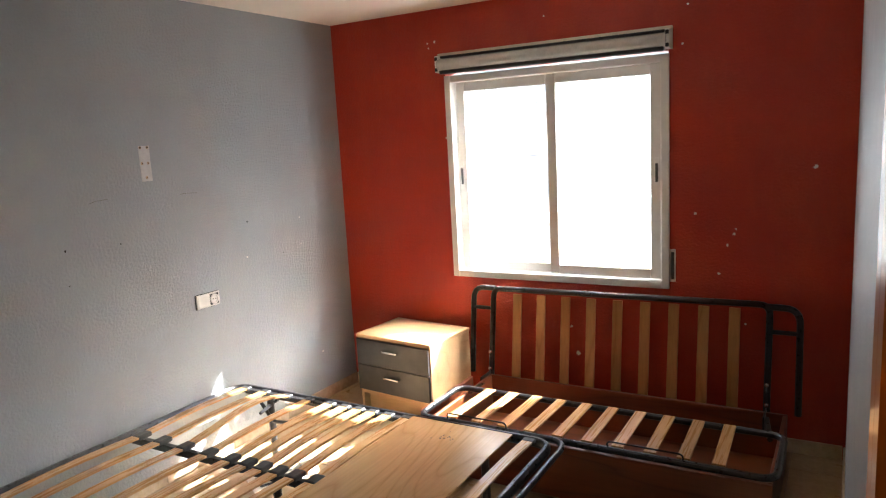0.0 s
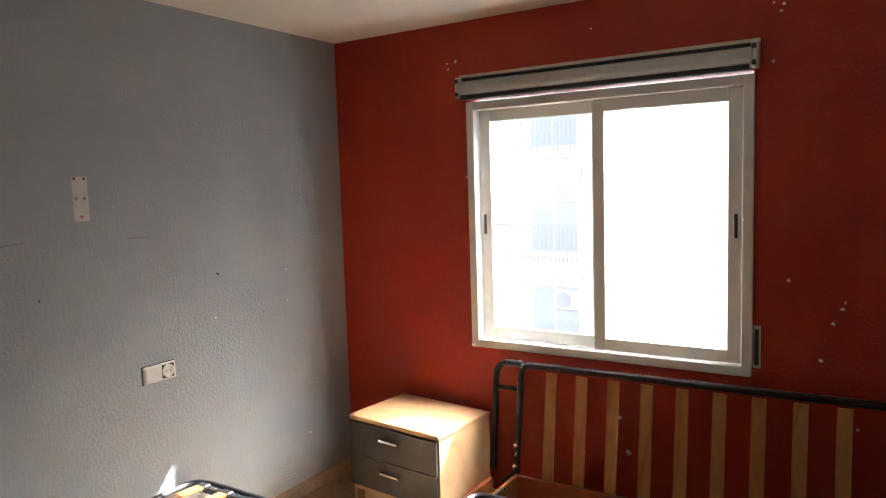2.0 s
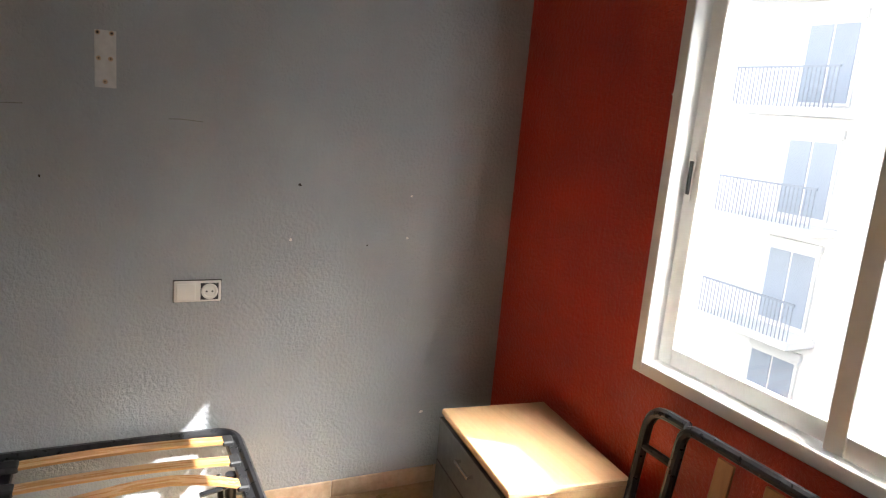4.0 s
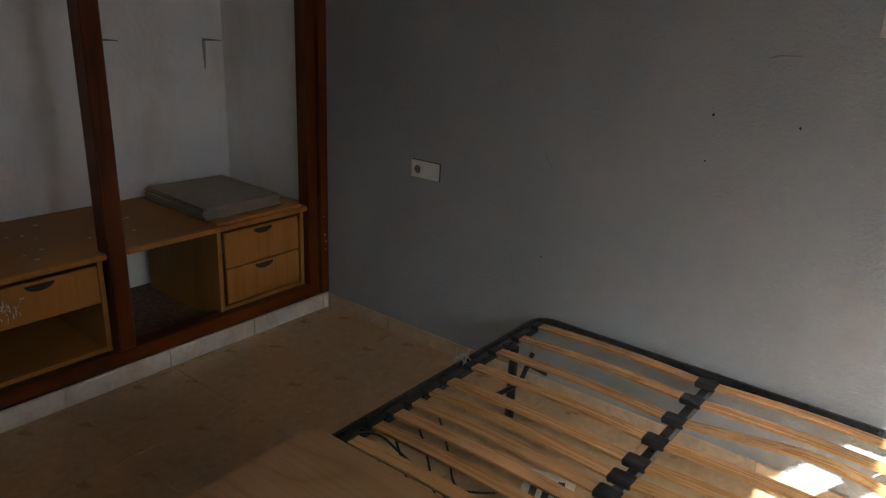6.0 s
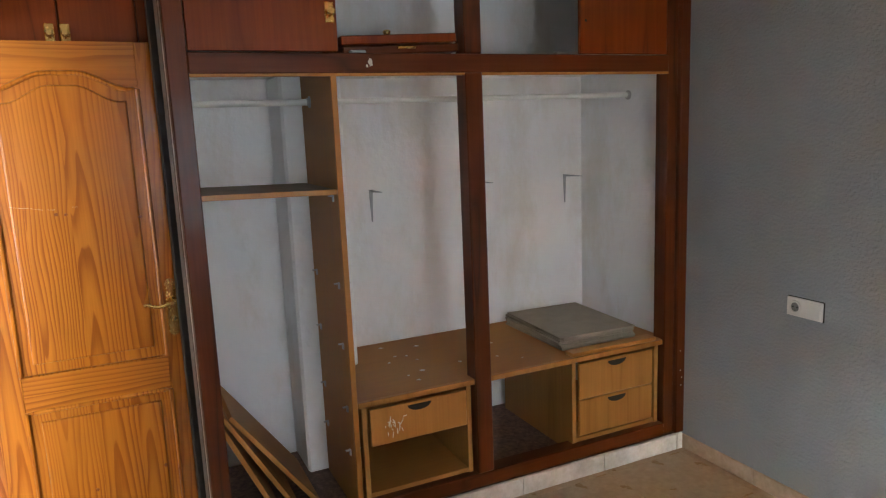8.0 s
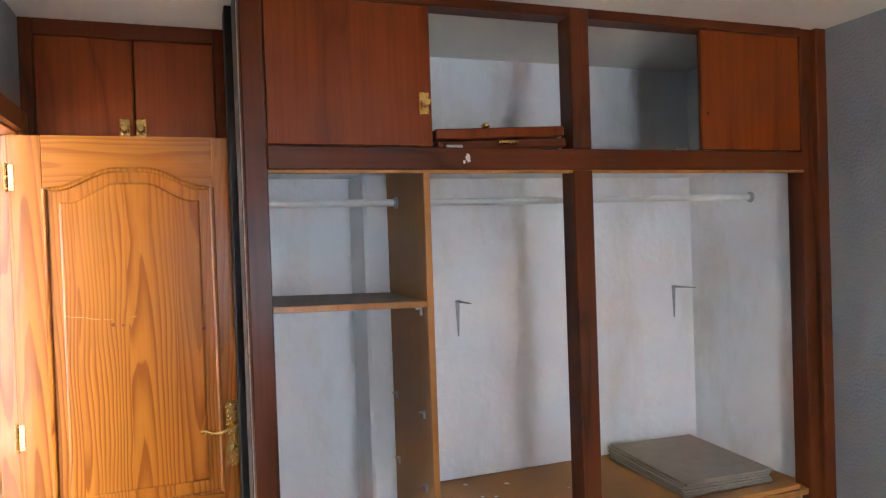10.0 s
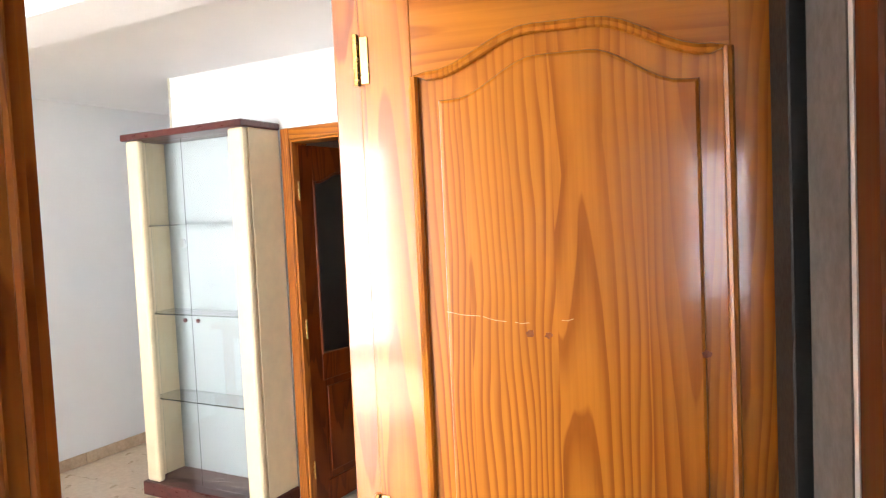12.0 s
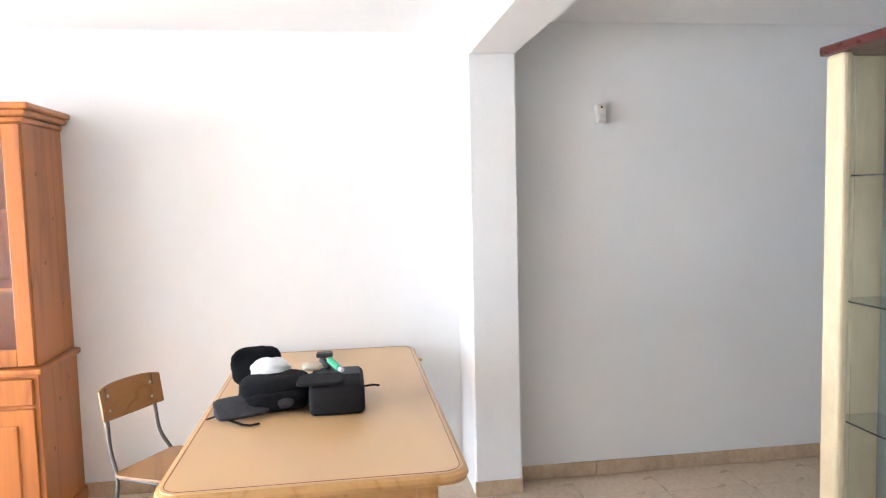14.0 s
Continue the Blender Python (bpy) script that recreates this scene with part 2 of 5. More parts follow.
SLAT = wood("beech_slat", (0.46, 0.245, 0.097), (0.43, 0.225, 0.086), 1, 3, 7, 0.28, 0.35, 0.1)
SLAT_Z = wood("beech_slat_upright", (0.50, 0.24, 0.078), (0.39, 0.17, 0.048), 2, 3, 7, 0.42, 0.1, 0.35)
BOXWOOD = wood("red_pine_box", (0.20, 0.048, 0.014), (0.12, 0.025, 0.008), 0, 6, 5, 0.35, 0.3, 0.4)
PANEL = wood("brown_woodgrain_board", (0.42, 0.25, 0.118), (0.35, 0.20, 0.09), 1, 16, 2.2, 0.2, 0.3, 0.3, 0.22)
MAPLE = wood("maple_laminate", (0.64, 0.41, 0.22), (0.57, 0.35, 0.175), 0, 3, 5, 0.4, 0.0, 0.25)
GRAPHITE = plain("graphite_laminate", (0.045, 0.042, 0.04), 0.33, 0, 0.25, 14, 0.1)
BLACK_STEEL = plain("black_powder_steel", (0.010, 0.0105, 0.012), 0.30, 0.0, 0.3, 20, 0.1, 0.25)
BLACK_RUBBER_GAP = plain("black_rubber_and_gap", (0.014, 0.014, 0.015), 0.55, 0, 0.2, 30, 0.2)
STEEL = plain("dull_steel", (0.45, 0.45, 0.45), 0.38, 0.9, 0.15, 30, 0.1)
CHROME = plain("brushed_chrome", (0.75, 0.75, 0.74), 0.22, 1.0, 0.08, 30, 0.05)
BRASS = plain("polished_brass", (0.80, 0.52, 0.17), 0.24, 1.0, 0.12, 40, 0.05)
ALU = plain("white_lacquered_aluminium", (0.74, 0.73, 0.70), 0.38, 0, 0.05, 12, 0.1)
FABRIC = plain("grey_blind_cloth", (0.45, 0.44, 0.41), 0.9, 0, 0.1, 40, 0.5, gscale=420)
CREAM = plain("cream_batten", (0.62, 0.56, 0.43), 0.6, 0, 0.1, 20, 0.2)
WHITE_PLASTIC = plain("aged_white_plastic", (0.74, 0.72, 0.66), 0.38, 0, 0.05, 20, 0.05)
BLACK_PLASTIC = plain("black_plastic", (0.02, 0.02, 0.021), 0.45, 0, 0.2, 30, 0.1)
FILLER = plain("white_filler", (0.72, 0.69, 0.64), 0.85, 0, 0.08, 60, 0.3)
STRIP = plain("greyed_filler", (0.53, 0.52, 0.50), 0.85, 0, 0.12, 40, 0.3)
HOLE = plain("dark_hole", (0.03, 0.026, 0.022), 0.9, 0, 0.2, 60)
GLASS = glass("window_glass")
SHELF_GLASS = glass("greenish_shelf_glass", (0.95, 0.97, 0.96))
DUSTY = plain("dusty_brown_board", (0.24, 0.175, 0.12), 0.6, 0, 0.15, 6, 0.2)
RUST = plain("rusty_screw", (0.42, 0.30, 0.20), 0.7, 0.0, 0.3, 90, 0.3)
SLAB = plain("grey_board", (0.33, 0.275, 0.215), 0.7, 0, 0.1, 12, 0.25)
CREAM_LAM = plain("cream_leatherette", (0.77, 0.64, 0.42), 0.42, 0, 0.06, 16, 0.35, gscale=90)
BURGUNDY = wood("burgundy_laminate", (0.105, 0.026, 0.022), (0.07, 0.016, 0.014), 0, 4, 6, 0.3, 0.2, 0.4)
OFFWHITE = plain("offwhite_laminate", (0.72, 0.73, 0.70), 0.35, 0, 0.03, 10, 0.05)
TABLE_TOP = board("beech_laminate_top", (0.60, 0.385, 0.19), 0.28)
TABLE_EDGE = wood("pine_table_edge", (0.60, 0.35, 0.13), (0.50, 0.26, 0.08), 0, 5, 6, 0.34, 0.2, 0.1)
HUTCH = wood("honey_pine_hutch", (0.46, 0.155, 0.027), (0.34, 0.10, 0.016), 2, 5, 4, 0.36, 0.25, 0.3, 0.12)
PLY = wood("brown_plywood", (0.33, 0.165, 0.055), (0.26, 0.12, 0.038), 0, 4, 6, 0.36, 0.2, 0.3)
NYLON = plain("black_nylon_cloth", (0.010, 0.0105, 0.012), 0.9, 0, 0.35, 25, 0.6, gscale=500)
GREY_NYLON = plain("grey_nylon_cloth", (0.055, 0.055, 0.06), 0.8, 0, 0.2, 25, 0.6, gscale=500)
ZINC = plain("dull_zinc_plate", (0.34, 0.36, 0.37), 0.5, 0.4, 0.2, 30, 0.1)
PALE_BACK = board("pale_grey_back_panel", (0.34, 0.355, 0.35), 0.45, 0.03)
CHAIR_STEEL = plain("grey_enamelled_tube", (0.09, 0.08, 0.07), 0.45, 0.1, 0.15, 30, 0.1)
CASE_GREY = plain("charcoal_case_shell", (0.02, 0.02, 0.021), 0.75, 0, 0.15, 30, 0.4, gscale=300)
PAPER = plain("white_cloth", (0.70, 0.73, 0.74), 0.85, 0, 0.06, 20, 0.4)
BEIGE = plain("beige_cloth", (0.55, 0.46, 0.36), 0.85, 0, 0.1, 25, 0.4)
GREEN = plain("green_plastic", (0.05, 0.42, 0.22), 0.4)
for m in (NYLON, GREY_NYLON, CASE_GREY):
    m.node_tree.nodes["Principled BSDF"].inputs["Specular IOR Level"].default_value = 0.12
# darker than the white walls: the unlit room's shade is put into this colour
DARK_ROOM = wall_paint("dim_room_shade_paint", (0.30, 0.26, 0.22), (0.34, 0.30, 0.25), 0.7, 0.3)
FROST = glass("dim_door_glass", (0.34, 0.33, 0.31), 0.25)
FACADE = wall_paint("pale_render", (0.86, 0.84, 0.81), (0.90, 0.88, 0.85), 0.8, 0.4, 0.3, (0.78, 0.77, 0.75), 6)
ASPHALT = plain("asphalt", (0.05, 0.05, 0.052), 0.9, 0, 0.2, 3, 0.4)
SCUFF_SHADE = plain("grey_scuff_and_shade", (0.17, 0.165, 0.16), 0.7, 0, 0.2, 40)
PALE_PAPER = plain("printed_cardboard", (0.60, 0.54, 0.46), 0.8, 0, 0.2, 30, 0.2)


# ---- building helpers ----
XF = [Matrix()]


def part(name, bm, material, parent=None, label="", smooth=False):
    """Links a bmesh as one mesh object, laid where XF puts it, under a thing or a part."""
    if XF[0] != Matrix():
        bm.transform(XF[0])
    bmesh.ops.recalc_face_normals(bm, faces=bm.faces)
    me = bpy.data.meshes.new(name)
    bm.to_mesh(me)
    bm.free()
    if smooth:
        me.shade_smooth()
        me.set_sharp_from_angle(angle=radians(35))
    me.materials.append(material)
    ob = new(name, me)
    if parent is not None:
        under(ob, parent)
    if label:
        ob["label"] = label
    return ob


def world_of(ob):
    m = ob.matrix_basis.copy()
    while ob.parent is not None:
        m = ob.parent.matrix_basis @ ob.matrix_parent_inverse @ m
        ob = ob.parent
    return m


def under(ob, parent):
    ob.parent = parent
    ob.matrix_parent_inverse = world_of(parent).inverted()


def thing(name, at, label, category, group="", kind=""):
    ob = new(name)
    ob.empty_display_size = 0.1
    ob.matrix_basis = Matrix.Translation((XF[0] @ Vector(at)))
    return tagged(ob, label, category, group, kind)


def box(bm, a, b, bevel=0.0, m=None, seg=1):
    """A box between two corners, with softened edges."""
    lo, hi = [min(p, q) for p, q in zip(a, b)], [max(p, q) for p, q in zip(a, b)]
    vs = [bm.verts.new((x, y, z)) for x in (lo[0], hi[0]) for y in (lo[1], hi[1]) for z in (lo[2], hi[2])]
    fs = [bm.faces.new([vs[i] for i in f]) for f in ((0, 1, 3, 2), (4, 6, 7, 5), (0, 4, 5, 1), (2, 3, 7, 6), (0, 2, 6, 4), (1, 5, 7, 3))]
    if bevel:
        es = list({e for f in fs for e in f.edges})
        r = bmesh.ops.bevel(bm, geom=es, offset=bevel, segments=seg, affect="EDGES", profile=0.5)
        vs = list({v for f in r["faces"] for v in f.verts} | {v for v in vs if v.is_valid})
    if m is not None:
        bmesh.ops.transform(bm, matrix=m, verts=vs)
    return vs


def bx(name, a, b, material, parent=None, bevel=0.002, label="", m=None, seg=1):
    bm = bmesh.new()
    box(bm, a, b, bevel, m, seg)
    return part(name, bm, material, parent, label)


def fillet(pts, r, n=5, closed=False):
    """Rounds the corners of a polyline."""
    pts = [Vector(p) for p in pts]
    out = []
    k = len(pts)
    for i, p in enumerate(pts):
        if not closed and i in (0, k - 1):
            out.append(p)
            continue
        a, b = pts[i - 1], pts[(i + 1) % k]
        ra, rb = min(r, (a - p).length * 0.49), min(r, (b - p).length * 0.49)
        p0, p1 = p + (a - p).normalized() * ra, p + (b - p).normalized() * rb
        for j in range(n + 1):
            t = j / n
            out.append(p0.lerp(p, t).lerp(p.lerp(p1, t), t))
    return out


def tube(bm, pts, r, seg=8, closed=False, flat=1.0):
    """Sweeps a round bar along a polyline; flat squashes it upright."""
    pts = [Vector(p) for p in pts]
    k = len(pts)
    rings = []
    up = Vector((0, 0, 1))
    for i, p in enumerate(pts):
        a = pts[i - 1] if (i or closed) else p
        b = pts[(i + 1) % k] if (i < k - 1 or closed) else p
        d = (b - a).normalized()
        ref = up if abs(d.z) < 0.9 else Vector((0.3, 1, 0))
        s = d.cross(ref).normalized()
        u = s.cross(d).normalized()
        rings.append([bm.verts.new(p + s * math.cos(q) * r + u * math.sin(q) * r * flat) for q in (2 * math.pi * j / seg for j in range(seg))])
    for i in range(k if closed else k - 1):
        A, B = rings[i], rings[(i + 1) % k]
        # line the rings up before joining them
        off = min(range(seg), key=lambda o: sum((A[j].co - B[(j + o) % seg].co).length for j in range(0, seg, 2)))
        for j in range(seg):
            bm.faces.new((A[j], A[(j + 1) % seg], B[(j + 1 + off) % seg], B[(j + off) % seg]))
    if not closed:
        bm.faces.new(rings[0]), bm.faces.new(rings[-1])


def bar(name, pts, r, material, parent=None, seg=8, closed=False, flat=1.0, label=""):
    bm = bmesh.new()
    tube(bm, pts, r, seg, closed, flat)
    return part(name, bm, material, parent, label, True)


def prism(bm, outline, depth, bevel=0.0):
    """Extrudes a flat outline along a vector."""
    f = bm.faces.new([bm.verts.new(p) for p in outline])
    r = bmesh.ops.extrude_face_region(bm, geom=[f])
    vs = [v for v in r["geom"] if isinstance(v, bmesh.types.BMVert)]
    bmesh.ops.translate(bm, verts=vs, vec=depth)
    if bevel:
        top = [g for g in r["geom"] if isinstance(g, bmesh.types.BMFace)]
        bmesh.ops.bevel(bm, geom=list(top[0].edges), offset=bevel, segments=2, affect="EDGES", profile=0.5)


def disc(bm, at, normal, r, depth, seg=10, wobble=0.0):
    """A small flat chip or plug on a surface."""
    at, n = Vector(at), Vector(normal).normalized()
    s = n.orthogonal().normalized()
    u = n.cross(s)
    ring = [at + (s * math.cos(a) + u * math.sin(a)) * r * (1 + random.uniform(-wobble, wobble)) for a in (2 * math.pi * j / seg for j in range(seg))]
    prism(bm, ring, n * depth)


def lathe(bm, at, axis, profile, seg=12):
    """Turns a profile of (distance along the axis, radius)."""
    at, n = Vector(at), Vector(axis).normalized()
    s = n.orthogonal().normalized()
    u = n.cross(s)
    rings = [[bm.verts.new(at + n * d + (s * math.cos(a) + u * math.sin(a)) * max(r, 1e-4)) for a in (2 * math.pi * j / seg for j in range(seg))] for d, r in profile]
    for A, B in zip(rings, rings[1:]):
        for j in range(seg):
            bm.faces.new((A[j], A[(j + 1) % seg], B[(j + 1) % seg], B[j]))
    bm.faces.new(rings[0]), bm.faces.new(rings[-1])


def structure(name, a, b, material, label, bevel=0.0):
    return tagged(bx(name, a, b, material, None, bevel), label, name.split("_")[0], "", "structure")


# ---- bedroom shell ----
H, XR, XS, YW = 2.46, 3.03, 2.985, -3.915       # ceiling, door wall north and south of the doorway, wardrobe front
LAB_GREY = "grey painted rough plaster bedroom wall with marks"
structure("wall_west", (-0.15, 0.25, -0.05), (0, -4.9, H + 0.2), GREY_WALL, LAB_GREY)
WX0, WX1, WZ0, WZ1 = 0.852, 2.176, 0.826, 2.075
bm = bmesh.new()
box(bm, (0, 0, 0), (WX0, 0.09, H)), box(bm, (WX1, 0, 0), (3.4, 0.09, H))
box(bm, (WX0, 0, 0), (WX1, 0.09, WZ0)), box(bm, (WX0, 0, WZ1), (WX1, 0.09, H))
tagged(part("wall_north", bm, RED_WALL), "dark red painted plaster wall with chips around the window", "wall", "", "structure")
structure("ceiling", (-0.15, 0.25, H), (XR + 0.1, -5.0, H + 0.15), CEIL, "cream painted bedroom ceiling, slightly yellowed")
DY0, DY1 = -3.60, -4.352              # doorway
bm = bmesh.new()
box(bm, (XR, 0.0, 0), (XR + 0.06, DY0 + 0.03, H)), box(bm, (XS, DY0 + 0.03, 2.075), (XR + 0.03, DY1 - 0.03, H))
box(bm, (XS, DY1 - 0.03, 0), (XS + 0.045, -6.6, H))
tagged(part("wall_east", bm, GREY_WALL), "pale grey plaster wall with the bedroom doorway", "wall", "", "structure")
# plastered carcass of the fitted wardrobe
structure("wall_south", (0, -4.66, 0), (2.33, -4.8, H), PLASTER, "blotchy unpainted white plaster behind the open wardrobe")
structure("wall_wardrobe_side", (0.0, -3.99, 0.0), (0.075, -4.66, H), PLASTER, "blotchy white plaster side of the wardrobe niche")
structure("wall_wardrobe_end", (2.27, -3.99, 0.0), (2.304, -4.66, H), PLASTER, "whitish plaster partition at the wardrobe's end")
structure("wall_recess", (2.33, -4.52, 0), (XS, -4.66, H), PLASTER, "whitish plaster wall behind the open door")
tagged(bx("pilaster", (1.556, -4.395, 0.1), (1.83, -4.66, 1.925), PLASTER, None, 0.012), "uneven white plastered pipe boxing inside the wardrobe", "pilaster", "", "structure")
structure("wardrobe_floor", (0.0, YW - 0.05, 0), (2.27, -4.66, 0.1), TERRAZZO, "dark speckled dusty wardrobe floor")
structure("wardrobe_ceiling", (0.0, YW - 0.06, 1.925), (2.27, -4.66, 1.955), OFFWHITE, "white board between wardrobe and top cupboards")

# ---- window ----
win = tagged(thing("window_1", (1.514, 0.05, WZ0), "white aluminium sliding window with two sashes", "window"), kind="structure")


def ring_frame(bm, x0, x1, z0, z1, y0, y1, w, bevel=0.003):
    box(bm, (x0, y0, z0), (x0 + w, y1, z1), bevel), box(bm, (x1 - w, y0, z0), (x1, y1, z1), bevel)
    box(bm, (x0 + w, y0, z0), (x1 - w, y1, z0 + w), bevel), box(bm, (x0 + w, y0, z1 - w), (x1 - w, y1, z1), bevel)


bm = bmesh.new()
ring_frame(bm, WX0 - 0.004, WX1 + 0.004, WZ0 - 0.004, 2.06, -0.012, 0.085, 0.042)
part("window_frame", bm, ALU, win, "white lacquered aluminium outer frame")
for nm, x0, x1, y0 in (("sash", 0.895, 1.535, 0.045), ("sash", 1.495, 2.134, 0.012)):
    bm = bmesh.new()
    ring_frame(bm, x0, x1, 0.868, 2.018, y0, y0 + 0.028, 0.056)
    s = part(nm, bm, ALU, win)
    g = bx("pane", (x0 + 0.05, y0 + 0.011, 0.92), (x1 - 0.05, y0 + 0.016, 1.966), GLASS, s, 0)
    g.visible_shadow = False
    hx = 0.917 if x0 < 1 else 2.112
    bx("latch_plate", (hx - 0.010, y0 - 0.0045, 1.38), (hx + 0.010, y0 - 0.0005, 1.53), ALU, s, 0.001)
    bx("latch", (hx - 0.007, y0 - 0.010, 1.40), (hx + 0.007, y0 - 0.004, 1.50), BLACK_PLASTIC, s, 0.002, "black recessed latch")
bx("window_sill", (WX0 - 0.02, 0.085, WZ0 - 0.04), (WX1 + 0.02, 0.16, WZ0 - 0.002), PLINTH, win, 0.004)

# roller blind over the window
bl = thing("roller_blind", (1.506, -0.03, 2.075), "rolled-up grey roller blind on a cream batten", "blind")
bx("batten", (0.822, -0.004, 2.176), (2.2, -0.03, 2.193), CREAM, bl, 0.002)
bx("back_board", (0.83, -0.002, 2.078), (2.18, -0.014, 2.174), FABRIC, bl, 0.002)
bx("head_strip", (0.85, -0.015, 2.162), (2.17, -0.05, 2.175), BLACK_PLASTIC, bl, 0.002, "dark head strip")
bm = bmesh.new()
lathe(bm, (0.84, -0.052, 2.122), (1, 0, 0), ((0, 0.03), (0.002, 0.036), (1.338, 0.036), (1.34, 0.03)), 20)
part("cloth_roll", bm, FABRIC, bl, "grey rolled cloth", True)
bx("bottom_bar", (0.85, -0.070, 2.068), (2.165, -0.046, 2.092), BLACK_PLASTIC, bl, 0.004, "dark bottom bar")
for x in (0.824, 2.172):
    br = bx("bracket", (x, -0.002, 2.078), (x + 0.026, -0.072, 2.176), WHITE_PLASTIC, bl, 0.003)
    for z in (2.085, 2.148):
        bx("clip", (x + 0.004, -0.073, z), (x + 0.022, -0.082, z + 0.02), BLACK_PLASTIC, br, 0.003)

# strap slot beside the window
st = thing("strap_slot", (2.2, 0, 0.87), "broken shutter strap slot with chipped white plaster", "strap slot")
bx("slot_frame", (2.182, -0.004, 0.862), (2.212, 0.002, 1.04), FILLER, st, 0.002)
bx("slot_plate", (2.189, -0.009, 0.876), (2.206, -0.0045, 1.026), GRAPHITE, st, 0.002)

# sockets on the grey wall
def socket(y0, y1, z0, z1, round_first):
    s = thing("wall_socket", (0, (y0 + y1) / 2, z0), "yellowed white double wall plate with socket and switch", "socket", "wall plates")
    # dark sheet a little larger than the plate, drawn as its shadow line
    bx("plate_shade", (0.0, y0 - 0.002, z0 - 0.002), (0.003, y1 + 0.002, z1 + 0.002), HOLE, s, 0.0005, "dark backing that draws the shade line round the plate")
    bx("plate", (0.003, y0, z0), (0.012, y1, z1), WHITE_PLASTIC, s, 0.0045, seg=2)
    ym = (y0 + y1) / 2
    a, b = (y0, ym) if round_first else (ym, y1)
    c, d = (ym, y1) if round_first else (y0, ym)
    bm = bmesh.new()
    cy, cz = (a + b) / 2, (z0 + z1) / 2
    lathe(bm, (0.012, cy, cz), (1, 0, 0), ((0, 0.0285), (0.0055, 0.0275), (0.006, 0.021), (0.001, 0.019), (0.0008, 0.004)), 22)
    o = part("outlet", bm, WHITE_PLASTIC, s, "round recessed socket", True)
    for dy in (-0.0095, 0.0095):
        bm = bmesh.new()
        disc(bm, (0.0135, cy + dy, cz), (1, 0, 0), 0.0034, 0.0006, 10)
        part("pin_hole", bm, HOLE, o)
    if round_first:
        bm = bmesh.new()
        # grey disc paints the shade inside the recess
        disc(bm, (0.0126, cy, cz), (1, 0, 0), 0.0195, 0.0005, 18)
        part("dark_well", bm, SCUFF_SHADE, o, "shaded socket well")
    else:
        bx("inner_square", (0.0115, cy - 0.030, cz - 0.030), (0.0124, cy + 0.030, cz + 0.030), BLACK_PLASTIC, s, 0.0002, "black square insert round the socket")
    bx("rocker", (0.012, c + 0.008, z0 + 0.008), (0.0165, d - 0.008, z1 - 0.008), WHITE_PLASTIC, s, 0.002)
    return s


socket(-1.325, -1.168, 0.853, 0.929, False)
socket(-3.322, -3.158, 0.842, 0.922, True)

# bare mounting strip with screws
ms = thing("mounting_strip", (0, -1.53, 1.56), "white filled strip of a removed lamp with five screws", "mounting strip")
bx("strip", (0, -1.561, 1.560), (0.003, -1.5, 1.733), STRIP, ms, 0.001)
for y, z in ((-1.552, 1.725), (-1.513, 1.725), (-1.55, 1.648), (-1.516, 1.648), (-1.532, 1.578)):
    bm = bmesh.new()
    lathe(bm, (0.003, y, z), (1, 0, 0), ((0, 0.0075), (0.0016, 0.0068), (0.002, 0.005), (0.001, 0.003)), 12)
    sc = part("screw", bm, RUST, ms, "rusty screw in a filled hole", True)
    bm = bmesh.new()
    disc(bm, (0.0045, y, z), (1, 0, 0), 0.004 if z > 1.7 else 0.0022, 0.0012, 10, 0.25)
    part("screw_hole", bm, HOLE, sc)


def wall_mark(at, normal, r, material, label):
    bm = bmesh.new()
    disc(bm, at, normal, r, 0.0025, 9, 0.35)
    tagged(part("wall_mark", bm, material), label, "mark", "marks on the walls")


for y, z, r, hole in ((-1.993, 1.287, .008, 1), (-1.717, 1.276, .007, 1), (-1.995, 1.128, .006, 1), (-.465, 1.078, .008, 0), (-.901, 1.275, .009, 1),
                      (-.927, 1.072, .009, 0), (-.46, 1.245, .008, 0), (-.34, .33, .012, 0), (-2.6, .62, .005, 1), (-0.63, 1.05, .005, 1)):
    wall_mark((-0.0015, y, z), (1, 0, 0), r * 0.62, HOLE if hole else FILLER, "small drill hole in the grey wall" if hole else "small white filler spot on the grey wall")
for y0, z0, y1, z1 in ((-1.345, 1.477, -1.238, 1.475), (-1.85, 1.482, -1.756, 1.494), (-2.62, 1.05, -2.585, 1.0), (-2.9, 1.46, -2.88, 1.43)):
    bm = bmesh.new()
    tube(bm, [(0.0, y0, z0), (0.0, (y0 * 2 + y1) / 3, (z0 + z1) / 2 + 0.003), (0.0, y1, z1)], 0.0014, 5)
    tagged(part("wall_scratch", bm, SCUFF_SHADE), "faint dark scratch on the grey wall", "scratch", "marks on the walls")
for x, z, r in ((2.312, 1.233, .010), (2.861, 1.463, .012), (2.50, 1.13, .009), (2.47, 1.07, .009), (2.51, 1.155, .006), (2.43, .92, .010), (.79, 2.27, .009), (.74, 2.265, .008), (.745, 2.235, .007),
                (2.245, 2.325, .008), (2.28, 2.315, .008), (2.27, 2.29, .007), (1.5, 2.33, .007), (2.245, 2.10, .008), (2.56, 0.66, .008), (.84, 1.69, .008), (1.62, .56, .01), (1.66, .40, .016)):
    wall_mark((x, 0.0015, z), (0, -1, 0), r * 0.75, FILLER, "small white plaster chip on the red wall")

